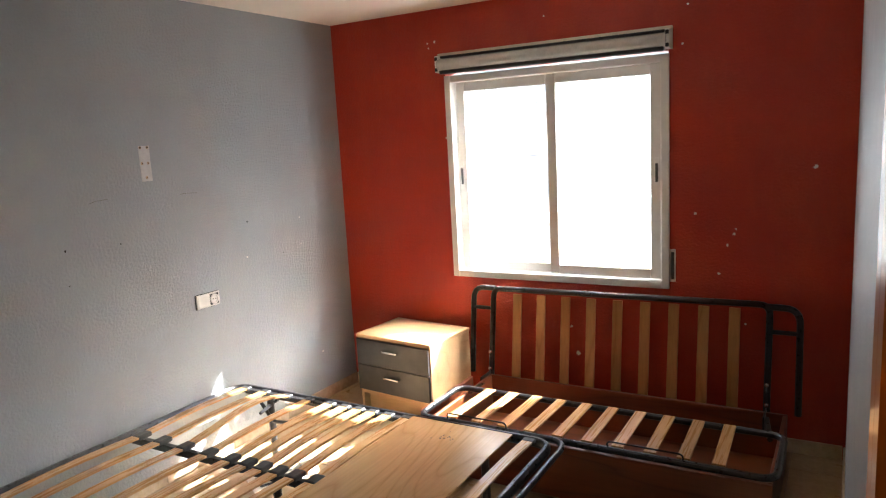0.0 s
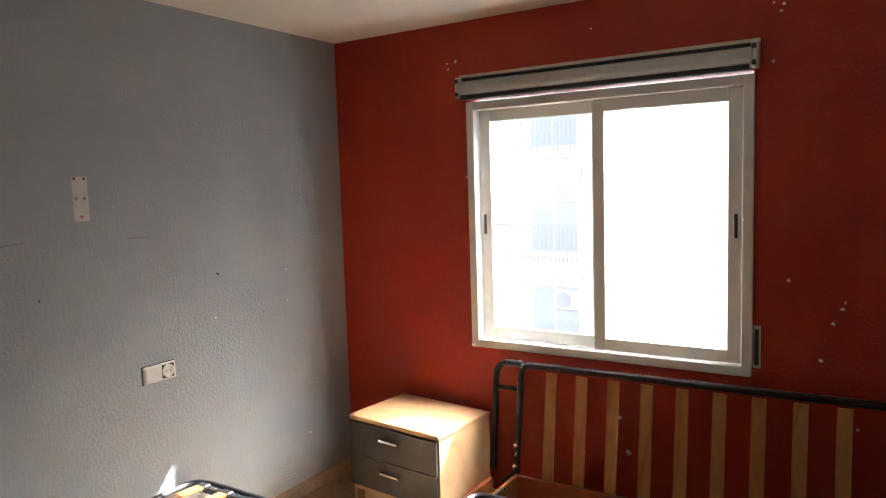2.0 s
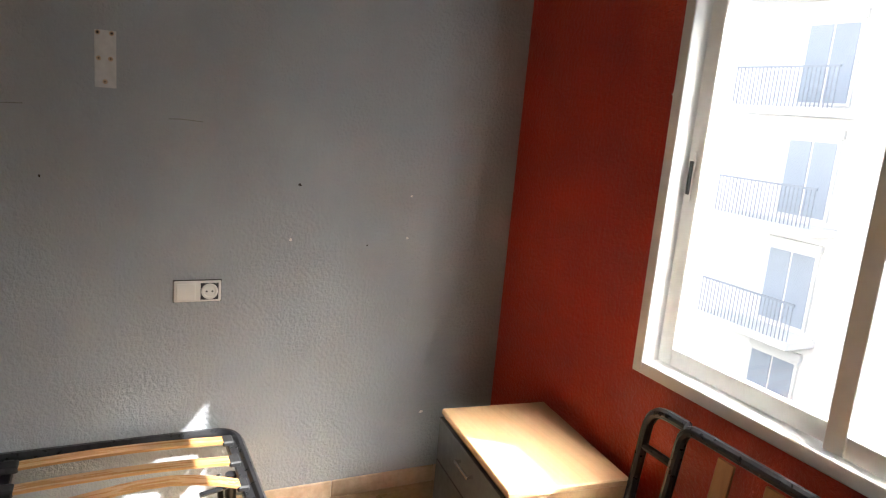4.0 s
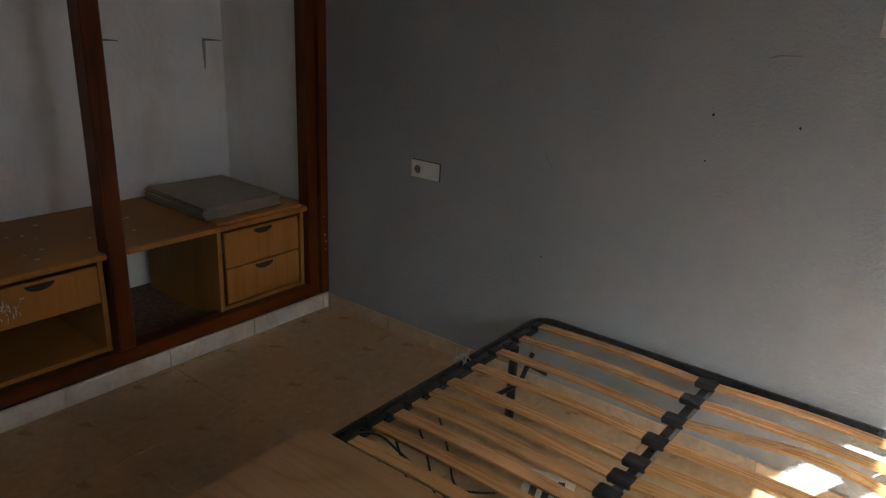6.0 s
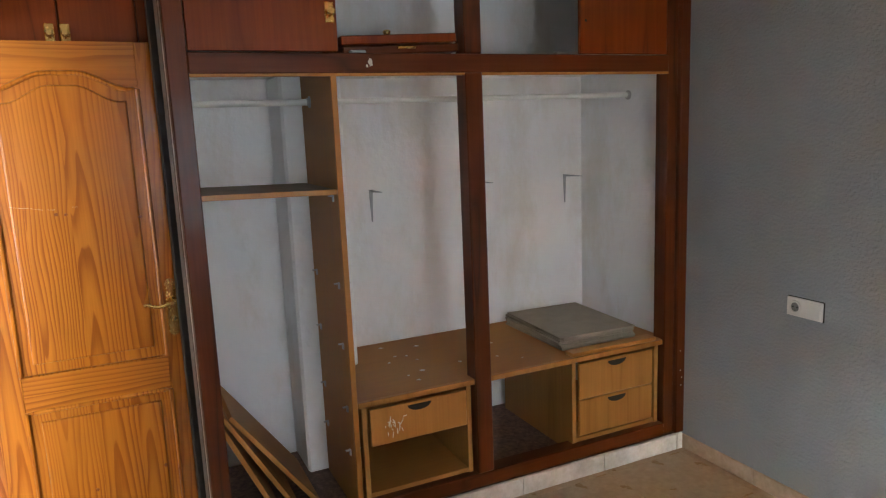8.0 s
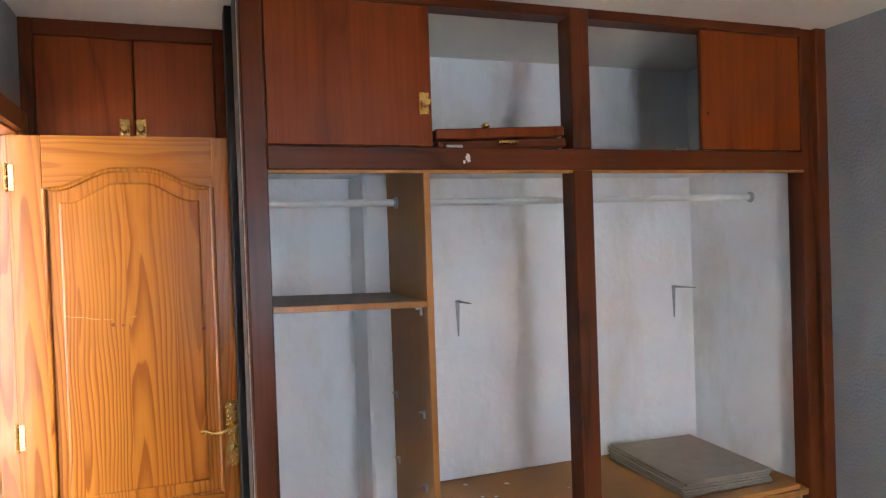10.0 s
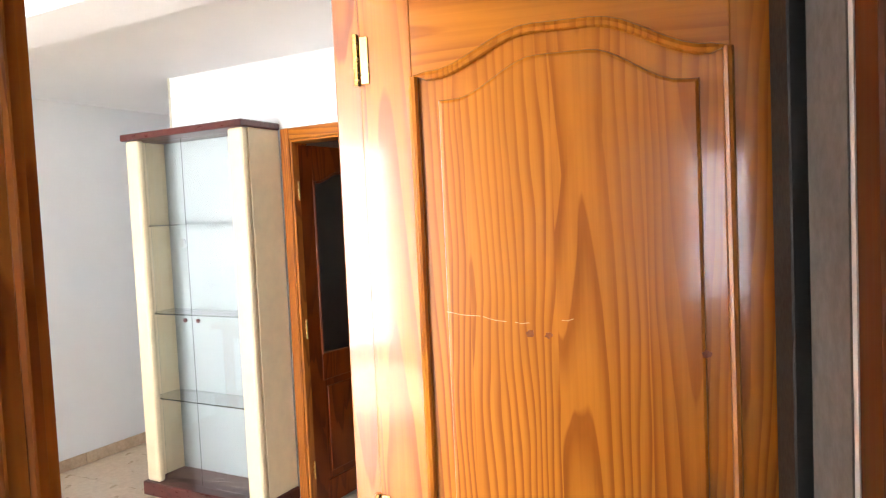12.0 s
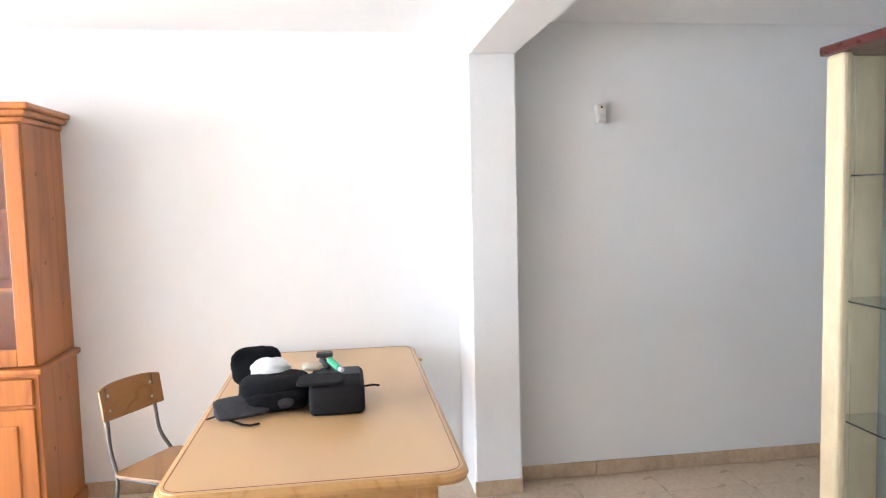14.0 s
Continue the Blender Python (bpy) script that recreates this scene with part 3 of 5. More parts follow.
# ---- fitted wardrobe ----
wr = thing("fitted_wardrobe", (1.15, YW, 0.085), "dark-stained wooden frame of an open doorless wardrobe", "wardrobe")
bx("post", (2.234, YW, 0.085), (2.302, YW - 0.09, H), DARKWOOD, wr, 0.004)
bx("post", (1.105, YW, 0.15), (1.183, YW - 0.085, 1.888), DARKWOOD, wr, 0.004)
bx("post", (1.105, YW, 1.962), (1.183, YW - 0.085, H), DARKWOOD, wr, 0.004)
bx("post", (0.0, YW + 0.012, 0.085), (0.055, YW - 0.09, H), DARKWOOD, wr, 0.004)
bx("post", (0.055, YW - 0.01, 0.085), (0.118, YW - 0.09, H), DARKWOOD, wr, 0.004)
bx("rail", (0.118, YW - 0.002, 1.888), (2.234, YW - 0.085, 1.962), DARKWOOD_X, wr, 0.004)
bx("rail", (0.118, YW - 0.002, 0.085), (2.234, YW - 0.085, 0.15), DARKWOOD_X, wr, 0.004)
bx("rail", (0.118, YW - 0.002, 2.425), (2.234, YW - 0.085, H), DARKWOOD_X, wr, 0.003)
bx("edge_strip", (1.183, YW - 0.004, 1.878), (2.234, YW - 0.03, 1.888), HONEY_EDGE, wr, 0.001)
bx("edge_strip", (0.118, YW - 0.004, 1.878), (1.105, YW - 0.03, 1.888), HONEY_EDGE, wr, 0.001)
# added sheets: grey for shade on the plaster, black for the unlit gap
bx("side_shade", (2.3045, YW - 0.09, 0.0), (2.307, -4.179, H), SCUFF_SHADE, wr, 0, "grey sheet standing in for shade on the plaster partition")
bx("gap_shade", (2.305, -4.18, 0.0), (2.33, -4.30, H), BLACK_RUBBER_GAP, wr, 0.003, "black board standing in for the dark gap behind the door edge")
for x, z, r in ((1.585, 1.93, .010), (1.578, 1.919, .008), (1.597, 1.914, .005), (0.03, 0.42, .006), (0.02, 0.38, .006), (0.03, 0.52, .006), (0.025, 0.34, .007)):
    bm = bmesh.new()
    disc(bm, (x, YW - (0.002 if x > 0.1 else -0.012), z), (0, 1, 0), r if x > 0.1 else r * 0.45, 0.0015, 8, 0.5)
    part("paint_splash", bm, FILLER, wr)


def knob(bm, at, axis=(0, 1, 0), k=1.0):
    lathe(bm, at, axis, ((0, 0.008 * k), (0.012 * k, 0.007 * k), (0.016 * k, 0.014 * k), (0.026 * k, 0.016 * k), (0.031 * k, 0.010 * k)), 14)


def cupboard_door(x0, x1, z0, z1, y, label, knob_x=None, knob_z=None, mat=None):
    d = thing("cupboard_door", ((x0 + x1) / 2, y, z0), label, "cupboard door", "top cupboard doors")
    bx("leaf", (x0, y, z0), (x1, y - 0.02, z1), mat or VENEER, d, 0.003)
    if knob_x is not None:
        k = bx("backplate", (knob_x - 0.017, y, knob_z - 0.037), (knob_x + 0.017, y + 0.004, knob_z + 0.037), BRASS, d, 0.003, "brass backplate")
        bm = bmesh.new()
        knob(bm, (knob_x, y + 0.004, knob_z))
        part("knob", bm, BRASS, k, "brass knob", True)
    else:
        bm = bmesh.new()
        disc(bm, (x1 - 0.03, y - 0.0005, z0 + 0.14), (0, 1, 0), 0.006, 0.0015, 10, 0.2)
        part("screw_hole", bm, HOLE, d, "dark hole of the missing knob")
    return d


cupboard_door(1.70, 2.231, 1.966, 2.424, YW - 0.012, "closed mahogany veneer cupboard door with brass knob", 1.727, 2.105)
cupboard_door(0.12, 0.61, 1.966, 2.424, YW - 0.014, "closed reddish veneer cupboard door with worn knob mark")
for x0, x1, kx in ((2.36, 2.628, 2.612), (2.634, 2.94, 2.665)):
    cupboard_door(x0, x1, 2.02, 2.40, -4.452, "closed dark mahogany cupboard door above the bedroom door", kx, 2.085)
fr = thing("overdoor_frame", (2.66, -4.46, 2.0), "dark wooden frame of the cupboard above the door", "cupboard frame")
bx("stile", (2.31, -4.456, 2.0), (2.357, -4.52, H), DARKWOOD, fr, 0.003)
bx("stile", (2.943, -4.456, 2.0), (XS, -4.52, H), DARKWOOD, fr, 0.003)
bx("rail", (2.357, -4.456, 2.403), (2.943, -4.52, H), DARKWOOD_X, fr, 0.003)
bx("rail", (2.357, -4.46, 1.97), (2.943, -4.52, 2.017), DARKWOOD_X, fr, 0.003)
bx("dark_backing", (2.357, -4.48, 2.0), (2.943, -4.5, 2.41), DARKWOOD, fr, 0.002)

# unhung cupboard door lying in the open compartment
ld = thing("loose_door", (1.43, -4.05, 1.962), "unhung dark mahogany cupboard door lying flat with brass knobs", "cupboard door")
tilt = Matrix.Translation((1.44, -4.1, 2.012)) @ pose(0, 0, 0, 0, 2.0, -3)
bx("leaf", (-0.235, -0.17, -0.012), (0.235, 0.17, 0.022), VENEER, ld, 0.004, m=tilt)
bx("leaf", (-0.25, -0.19, -0.048), (0.225, 0.15, -0.016), DARKWOOD_X, ld, 0.004, m=tilt)
bm = bmesh.new()
knob(bm, (1.47, -4.02, 2.030), (0, 0, 1))
part("knob", bm, BRASS, ld, "brass knob", True)
bm = bmesh.new()
tube(bm, fillet([(1.39, -3.93, 1.985), (1.42, -3.912, 1.982), (1.47, -3.912, 1.982)], 0.02), 0.006)
part("knob", bm, BRASS, ld, "brass pull", True)
for x in (1.62, 0.70):
    tagged(bx("hinge_scrap", (x - 0.03, YW - 0.02, 1.962), (x + 0.03, YW - 0.05, 1.974), STEEL, None, 0.003), "small loose metal hinge lying on the rail", "hinge", "loose hinges")

# divider, shelf, rods
dv = thing("wardrobe_divider", (1.727, -4.25, 0.15), "honey-coloured chipboard wardrobe divider with shelf pins", "divider")
bx("board", (1.717, YW - 0.03, 0.1), (1.737, -4.393, 1.924), HONEY, dv, 0.001)
bx("edging", (1.7155, YW - 0.012, 0.15), (1.7385, YW - 0.0295, 1.886), HONEY_EDGE, dv, 0.002, "lighter front edging")
for z in (1.07, 0.82, 0.55, 1.42, 0.36):
    for sx in (-1, 1):
        for y in (YW - 0.08, -4.33):
            x = 1.727 + sx * 0.0105
            bm = bmesh.new()
            box(bm, (x, y - 0.008, z - 0.014), (x + sx * 0.006, y + 0.008, z + 0.012), 0.001)
            box(bm, (x, y - 0.006, z + 0.006), (x + sx * 0.022, y + 0.006, z + 0.011), 0.001)
            part("shelf_pin", bm, STEEL, dv)
sh = thing("wardrobe_shelf", (1.98, -4.2, 1.44), "dusty brown wardrobe shelf with honey front edge", "shelf")
tip = Matrix.Translation((1.99, 0, 1.4555)) @ Matrix.Rotation(radians(-1.5), 4, "Y")
bx("board", (-0.246, YW - 0.02, -0.0095), (0.274, -4.393, 0.0095), DUSTY, sh, 0.001, m=tip)
bx("edging", (-0.246, YW - 0.004, -0.010), (0.243, YW - 0.0195, 0.010), HONEY_EDGE, sh, 0.001, m=tip)
for x0, x1 in ((1.739, 2.268), (0.078, 1.715)):
    rd = thing("clothes_rod", ((x0 + x1) / 2, -4.25, 1.8), "white tubular clothes rod in the empty wardrobe", "clothes rod", "clothes rods")
    bar("rod", [(x0, -4.25, 1.80), (x1, -4.25, 1.80)], 0.0135, OFFWHITE, rd, 14)
    for x, d in ((x0, 1), (x1, -1)):
        bm = bmesh.new()
        lathe(bm, (x, -4.25, 1.8), (d, 0, 0), ((0, 0.024), (0.004, 0.023), (0.006, 0.017), (0.014, 0.016)), 14)
        part("socket_cup", bm, STEEL, rd, "", True)
for x, z in ((1.356, 1.383), (0.75, 1.386), (0.193, 1.385)):
    bk = thing("shelf_bracket", (x, -4.66, z - 0.16), "bare thin steel shelf bracket on stained plaster", "bracket", "wardrobe brackets")
    bm = bmesh.new()
    prism(bm, [(x - 0.010, -4.659, z), (x + 0.010, -4.659, z), (x + 0.003, -4.659, z - 0.16), (x - 0.003, -4.659, z - 0.16)], (0, 0.004, 0))
    part("upright", bm, ZINC, bk)
    bm = bmesh.new()
    prism(bm, [(x - 0.002, -4.655, z), (x - 0.002, -4.655, z - 0.012), (x - 0.002, -4.50, z - 0.004), (x - 0.002, -4.49, z)], (0.004, 0, 0))
    part("arm", bm, ZINC, bk)

# desk-like low unit
dk = thing("wardrobe_bench", (0.9, -4.28, 0.15), "honey chipboard low unit with dusty worn top inside wardrobe", "low unit")
bx("top", (0.078, YW - 0.035, 0.566), (1.714, -4.655, 0.588), HONEY_X, dk, 0.001, "dusty brown top")
bx("top_edging", (0.125, YW - 0.012, 0.565), (1.714, YW - 0.0345, 0.589), HONEY_EDGE, dk, 0.002)
for x in (1.672, 1.19, 0.63, 0.13):
    bx("side", (x, YW - 0.04, 0.1), (x + 0.022, -4.6, 0.566), HONEY, dk, 0.001)
bx("bottom", (1.212, YW - 0.045, 0.15), (1.672, -4.6, 0.17), HONEY_X, dk, 0.001)
bx("bottom", (0.152, YW - 0.045, 0.15), (0.63, -4.6, 0.17), HONEY_X, dk, 0.001)
bx("back_board", (1.212, -4.56, 0.17), (1.672, -4.575, 0.566), HONEY, dk, 0.001)
for x0, x1, z0, z1 in ((1.222, 1.664, 0.385, 0.545), (0.182, 0.622, 0.372, 0.548), (0.182, 0.622, 0.19, 0.365)):
    d = bx("drawer", (x0, YW - 0.022, z0), (x1, YW - 0.04, z1), HONEY_EDGE, dk, 0.002)
    bm = bmesh.new()
    cx = (x0 + x1) / 2
    arc = [(cx + 0.055 * math.cos(a), YW - 0.0225, z1 - 0.012 + 0.028 * math.sin(a)) for a in (math.pi + i * math.pi / 10 for i in range(11))]
    prism(bm, arc, (0, 0.0015, 0))
    part("finger_cutout", bm, HOLE, d, "dark crescent finger cut-out")
tagged(bx("loose_trim", (0.16, YW - 0.02, 0.5895), (0.66, YW - 0.085, 0.608), HONEY_EDGE, None, 0.003), "loose honey wooden trim lying on the low unit", "trim strip")
bm = bmesh.new()
for i in range(26):
    x, z = 1.545 + random.gauss(0, 0.02), 0.46 + random.gauss(0, 0.026)
    tube(bm, [(x, YW - 0.0215, z), (x + random.gauss(0, 0.008), YW - 0.0215, z + random.gauss(0, 0.022))], 0.0017, 4)
part("scuff", bm, FILLER, dk, "white scuff marks")["kind"] = "stuff"
for i in range(16):
    bm = bmesh.new()
    disc(bm, (random.uniform(0.75, 1.6), random.uniform(-4.6, -4.0), 0.588), (0, 0, 1), random.uniform(0.004, 0.013), 0.0012, 7, 0.5)
    part("plaster_crumb", bm, FILLER, dk)
for i in range(7):
    o = tagged(bx("grey_board", (-0.22, -0.275, 0), (0.22, 0.275, 0.0085), SLAB, None, 0.001,
                  m=Matrix.Translation((0.42 + random.gauss(0, .007), -4.325 + random.gauss(0, .008), 0.589 + i * 0.009)) @ pose(0, 0, 0, 0, 0, -2 + random.gauss(0, 1.2))),
               "flat grey-beige board in a small stack", "board", "stack of grey boards")
# planks leaning in the narrow compartment
for i, (xb, yb, hgt, xt) in enumerate(((2.03, -3.99, 0.60, 2.255), (1.95, -4.03, 0.585, 2.225), (1.86, -4.08, 0.565, 2.195))):
    a = math.atan2(xt - xb, hgt - 0.1)
    L = math.hypot(xt - xb, hgt - 0.1)
    o = tagged(bx("leaning_board", (-0.009, -0.46, 0), (0.009, 0, L), HONEY, None, 0.001, m=Matrix.Translation((xb, yb, 0.112)) @ Matrix.Rotation(a, 4, "Y")),
               "honey chipboard shelf leaning against the wardrobe's end", "board", "leaning boards")

# ---- bedroom door and doorway ----
def arch(x0, x1, z0, z1, rise, y, n=22):
    """Outline of a door panel whose head swells up in the middle."""
    top = []
    for i in range(n + 1):
        t = i / n
        s = max(0.0, min(1.0, (0.5 - abs(t - 0.5) - 0.06) / 0.34))
        top.append((x0 + (x1 - x0) * t, y, z1 + rise * (s * s * (3 - 2 * s))))
    return [(x1, y, z0), (x0, y, z0)] + top


def mould(bm, outline, r, flat=1.0):
    tube(bm, outline, r, 8, True, flat)


def lever_handle(parent, x, y, zc, d, out):
    """Brass plate with a curved lever and keyhole on a face that looks along out."""
    p = bx("handle_plate", (x - 0.021, y, zc - 0.1), (x + 0.021, y + 0.004 * out, zc + 0.1), BRASS, parent, 0.003, "polished brass door plate")
    for z in (zc + 0.099, zc - 0.099):
        bm = bmesh.new()
        disc(bm, (x, y, z), (0, out, 0), 0.019, 0.004, 14)
        part("plate_end", bm, BRASS, p)
    bm = bmesh.new()
    lathe(bm, (x, y + 0.004 * out, zc + 0.026), (0, out, 0), ((0, 0.017), (0.008, 0.013), (0.045, 0.010), (0.052, 0.006)), 14)
    tube(bm, [(x + d * u, y + out * 0.046, zc + 0.026 + w) for u, w in ((-0.012, 0.004), (0.02, -0.004), (0.045, -0.012), (0.07, -0.008), (0.092, 0.002), (0.106, 0.001))], 0.0075, 10)
    part("lever", bm, BRASS, p, "curved brass lever", True)
    bm = bmesh.new()
    lathe(bm, (x, y + 0.004 * out, zc - 0.047), (0, out, 0), ((0, 0.013), (0.012, 0.012), (0.014, 0.008)), 14)
    part("lock_cylinder", bm, BRASS, p, "", True)


door = tagged(thing("door_1", (2.995, -4.33, 0.01), "open varnished pine door with arched raised panels", "door"), kind="structure")
YF = -4.312
bx("leaf", (2.312, YF - 0.006, 0.012), (3.003, YF - 0.034, 2.04), PINE, door, 0.002)
for a, b, mt in (((2.312, 0), (2.385, 2.04), PINE), ((2.905, 0), (3.003, 2.04), PINE)):
    bx("stile", (a[0], YF, 0.012), (b[0], YF - 0.006, b[1]), mt, door, 0.002)
bm = bmesh.new()
top = arch(2.385, 2.905, 1.0, 1.868, 0.062, YF)[2:]
prism(bm, [(2.385, YF, 2.04)] + [tuple(p) for p in top] + [(2.905, YF, 2.04)], (0, -0.006, 0))
part("head_rail", bm, PINE_X, door)
bx("lock_rail", (2.385, YF, 0.665), (2.905, YF - 0.006, 0.805), PINE_X, door, 0.002)
bx("bottom_rail", (2.385, YF, 0.012), (2.905, YF - 0.006, 0.135), PINE_X, door, 0.002)
for z0, z1, rise in ((0.805, 1.868, 0.062), (0.135, 0.665, 0.0)):
    bm = bmesh.new()
    mould(bm, arch(2.387, 2.903, z0 + 0.002, z1 - 0.002, rise, YF + 0.001), 0.0085)
    part("moulding", bm, PINE, door, "", True)
    bm = bmesh.new()
    prism(bm, arch(2.43, 2.86, z0 + 0.045, z1 - 0.045, rise, YF - 0.008), (0, 0.011, 0), 0.007)
    part("raised_panel", bm, PINE, door)
lever_handle(door, 2.349, YF, 1.005, 1, 1)
SCRATCH = plain("pale_varnish_scratch", (0.62, 0.44, 0.25), 0.6, 0, 0.1, 60)
KNOT = plain("dark_knot", (0.20, 0.045, 0.006), 0.3, 0, 0.4, 120, 0.1)
for x, z, rr in ((2.715, 1.413, 0.012), (2.683, 1.41, 0.010), (2.43, 1.38, 0.012), (2.70, 0.30, 0.012), (2.44, 0.34, 0.014)):
    bm = bmesh.new()
    disc(bm, (x, YF + 0.003, z), (0, 1, 0), rr * 0.6, 0.0006, 12, 0.25)
    part("knot", bm, KNOT, door)
for x0, z0, x1, z1 in ((2.86, 1.452, 2.80, 1.444), (2.795, 1.443, 2.755, 1.434), (2.74, 1.433, 2.715, 1.432), (2.66, 1.436, 2.64, 1.438)):
    bar("scratch", [(x0, YF + 0.003, z0), ((x0 + x1) / 2, YF + 0.003, (z0 + z1) / 2 - 0.002), (x1, YF + 0.003, z1)], 0.0005, SCRATCH, door, 5, label="pale scratch in the varnish")
for z in (1.904, 1.07, 0.24):
    h = bx("hinge", (2.984, YF + 0.0005, z - 0.042), (3.0, YF + 0.003, z + 0.042), BRASS, door, 0.001, "worn brass hinge")
    bar("knuckle", [(3.006, YF + 0.004, z - 0.046), (3.006, YF + 0.004, z + 0.046)], 0.006, BRASS, h, 8)

dfr = tagged(thing("door_frame", (XR, -3.96, 0), "dark orange pine door lining and architrave", "door frame"), kind="structure")
bx("jamb", (XR - 0.018, DY0, 0), (XR + 0.078, DY0 + 0.03, 2.045), LINING, dfr, 0.003)
bx("jamb", (XS - 0.008, DY1, 0), (XS + 0.083, DY1 - 0.03, 2.045), LINING, dfr, 0.003)
bx("jamb_stop", (XR + 0.03, DY0, 0), (XR + 0.078, DY0 - 0.012, 2.045), LINING, dfr, 0.002)
bx("head", (XS - 0.008, DY0 + 0.03, 2.045), (XR + 0.035, DY1 - 0.03, 2.075), PINE_Y, dfr, 0.003)
bx("architrave", (XR - 0.022, DY0 + 0.012, 0), (XR, DY0 + 0.085, 2.135), LINING, dfr, 0.006)
bx("architrave", (XS - 0.022, DY1 - 0.012, 0), (XS, DY1 - 0.10, 2.135), LINING, dfr, 0.006)
bx("architrave", (XS - 0.022, DY0 + 0.012, 2.057), (XS, DY1 - 0.012, 2.135), PINE_Y, dfr, 0.006)
bx("architrave", (XR + 0.06, DY0 + 0.012, 0), (XR + 0.08, DY0 + 0.085, 2.135), LINING, dfr, 0.006)
for y in (DY0 + 0.034, DY0 + 0.062):
    bar("bead", [(XR - 0.023, y, 0.02), (XR - 0.023, y, 2.06)], 0.004, LINING, dfr, 6)
kp = bx("bolt_keeper", (XR - 0.003, DY0 - 0.003, 1.53), (XR + 0.022, DY0 + 0.001, 1.60), BRASS, dfr, 0.002, "small brass bolt keeper")
bm = bmesh.new()
disc(bm, (XR + 0.012, DY0 - 0.003, 1.575), (0, -1, 0), 0.014, 0.006, 14)
part("keeper_disc", bm, BRASS, kp)

# ---- double bed base ----
bed = thing("slatted_bed_base", (0.98, -1.82, 0), "black steel double bed base with beech slats, mattress missing", "bed base")
BX0, BX1, BY0, BY1, BZ = 0.030, 1.92, -1.108, -2.56, 0.352
bm = bmesh.new()
tube(bm, fillet([(BX0, BY0, BZ), (BX1, BY0, BZ), (BX1, BY1, BZ), (BX0, BY1, BZ)], 0.09, 6, True), 0.019, 10, True, 1.25)
part("frame", bm, BLACK_STEEL, bed, "black powder-coated tube frame", True)
bar("end_hoop", fillet([(1.80, BY0 + 0.02, BZ + 0.016), (1.985, BY0 + 0.02, BZ + 0.016), (1.985, BY1 - 0.02, BZ + 0.016), (1.80, BY1 - 0.02, BZ + 0.016)], 0.10, 7), 0.013, BLACK_STEEL, bed, 10)
for y in (BY0 - 0.02, BY1 + 0.02):
    bx("side_rail", (0.115, y - 0.026, BZ - 0.014), (1.215, y + 0.026, BZ + 0.013), BLACK_STEEL, bed, 0.004, "flat black steel side rail")
bx("centre_rail", (BX0, -1.805, BZ - 0.03), (BX1, -1.835, BZ + 0.006), BLACK_STEEL, bed, 0.003)
for i, x in enumerate((0.125, 0.272, 0.43, 0.585, 0.725, 0.823, 0.91, 0.997, 1.09, 1.195, 1.83)):
    for k, (ya, yb) in enumerate(((BY0 - 0.042, -1.798), (-1.842, BY1 + 0.042))):
        bm = bmesh.new()
        n = 9
        bow = 0.011 if not (i == 2 and k == 0) else 0.045
        prev = None
        w = 0.024
        for j in range(n + 1):
            t = j / n
            y, z = ya + (yb - ya) * t, BZ + 0.016 + bow * math.sin(math.pi * t) + (0.01 * math.sin(2 * math.pi * t) if bow > 0.02 else 0)
            sl = [bm.verts.new(p) for p in ((x - w, y, z), (x + w, y, z), (x + w, y, z + 0.009), (x - w, y, z + 0.009))]
            if prev:
                for q in range(4):
                    bm.faces.new((prev[q], prev[(q + 1) % 4], sl[(q + 1) % 4], sl[q]))
            else:
                bm.faces.new(sl)
            prev = sl
        bm.faces.new(prev)
        part("slat", bm, SLAT, bed, "bowed broken beech slat" if bow > 0.02 else "")
        ye = BY0 - 0.012 if k == 0 else BY1 + 0.012
        sg = -1 if k == 0 else 1
        bx("slat_cap", (x - 0.029, ye + sg * 0.012, BZ + 0.008), (x + 0.029, ye + sg * 0.05, BZ + 0.028), BLACK_RUBBER_GAP, bed, 0.005)
    bm = bmesh.new()
    box(bm, (x - 0.028, -1.784, BZ + 0.007), (x + 0.028, -1.858, BZ + 0.031), 0.008, None, 2)
    part("double_cap", bm, BLACK_RUBBER_GAP, bed)
for x in (0.32, 1.62):
    for y in (BY0 - 0.06, BY1 + 0.06):
        bar("leg", [(x, y, 0.0), (x, y, BZ)], 0.019, BLACK_STEEL, bed, 10)
    for y0, y1 in ((BY0, BY0 - 0.16), (BY1, BY1 + 0.22)):
        bar("leg_brace", [(x, y0, BZ - 0.03), (x + 0.02, y1, BZ - 0.05)], 0.009, BLACK_STEEL, bed, 8)
bar("leg", [(0.98, -1.82, 0.0), (0.98, -1.82, BZ - 0.02)], 0.019, BLACK_STEEL, bed, 10)
for y in (-1.2, -2.44):
    bar("hinge_arm", fillet([(0.28, y, BZ - 0.02), (0.36, y, BZ - 0.12), (0.52, y, BZ - 0.10)], 0.03), 0.01, BLACK_STEEL, bed, 8)
bm = bmesh.new()
for i in range(5):
    tube(bm, [(0.545 + 0.016 * i + 0.02 * math.sin(a * 2 + i), BY1 + 0.015 * math.cos(a), BZ + 0.012 + 0.036 * math.sin(a)) for a in (q * math.pi / 6 for q in range(12))], 0.0035, 5, True)
part("wire_wrap", bm, STEEL, bed, "twisted wire wrapped round the frame", True)

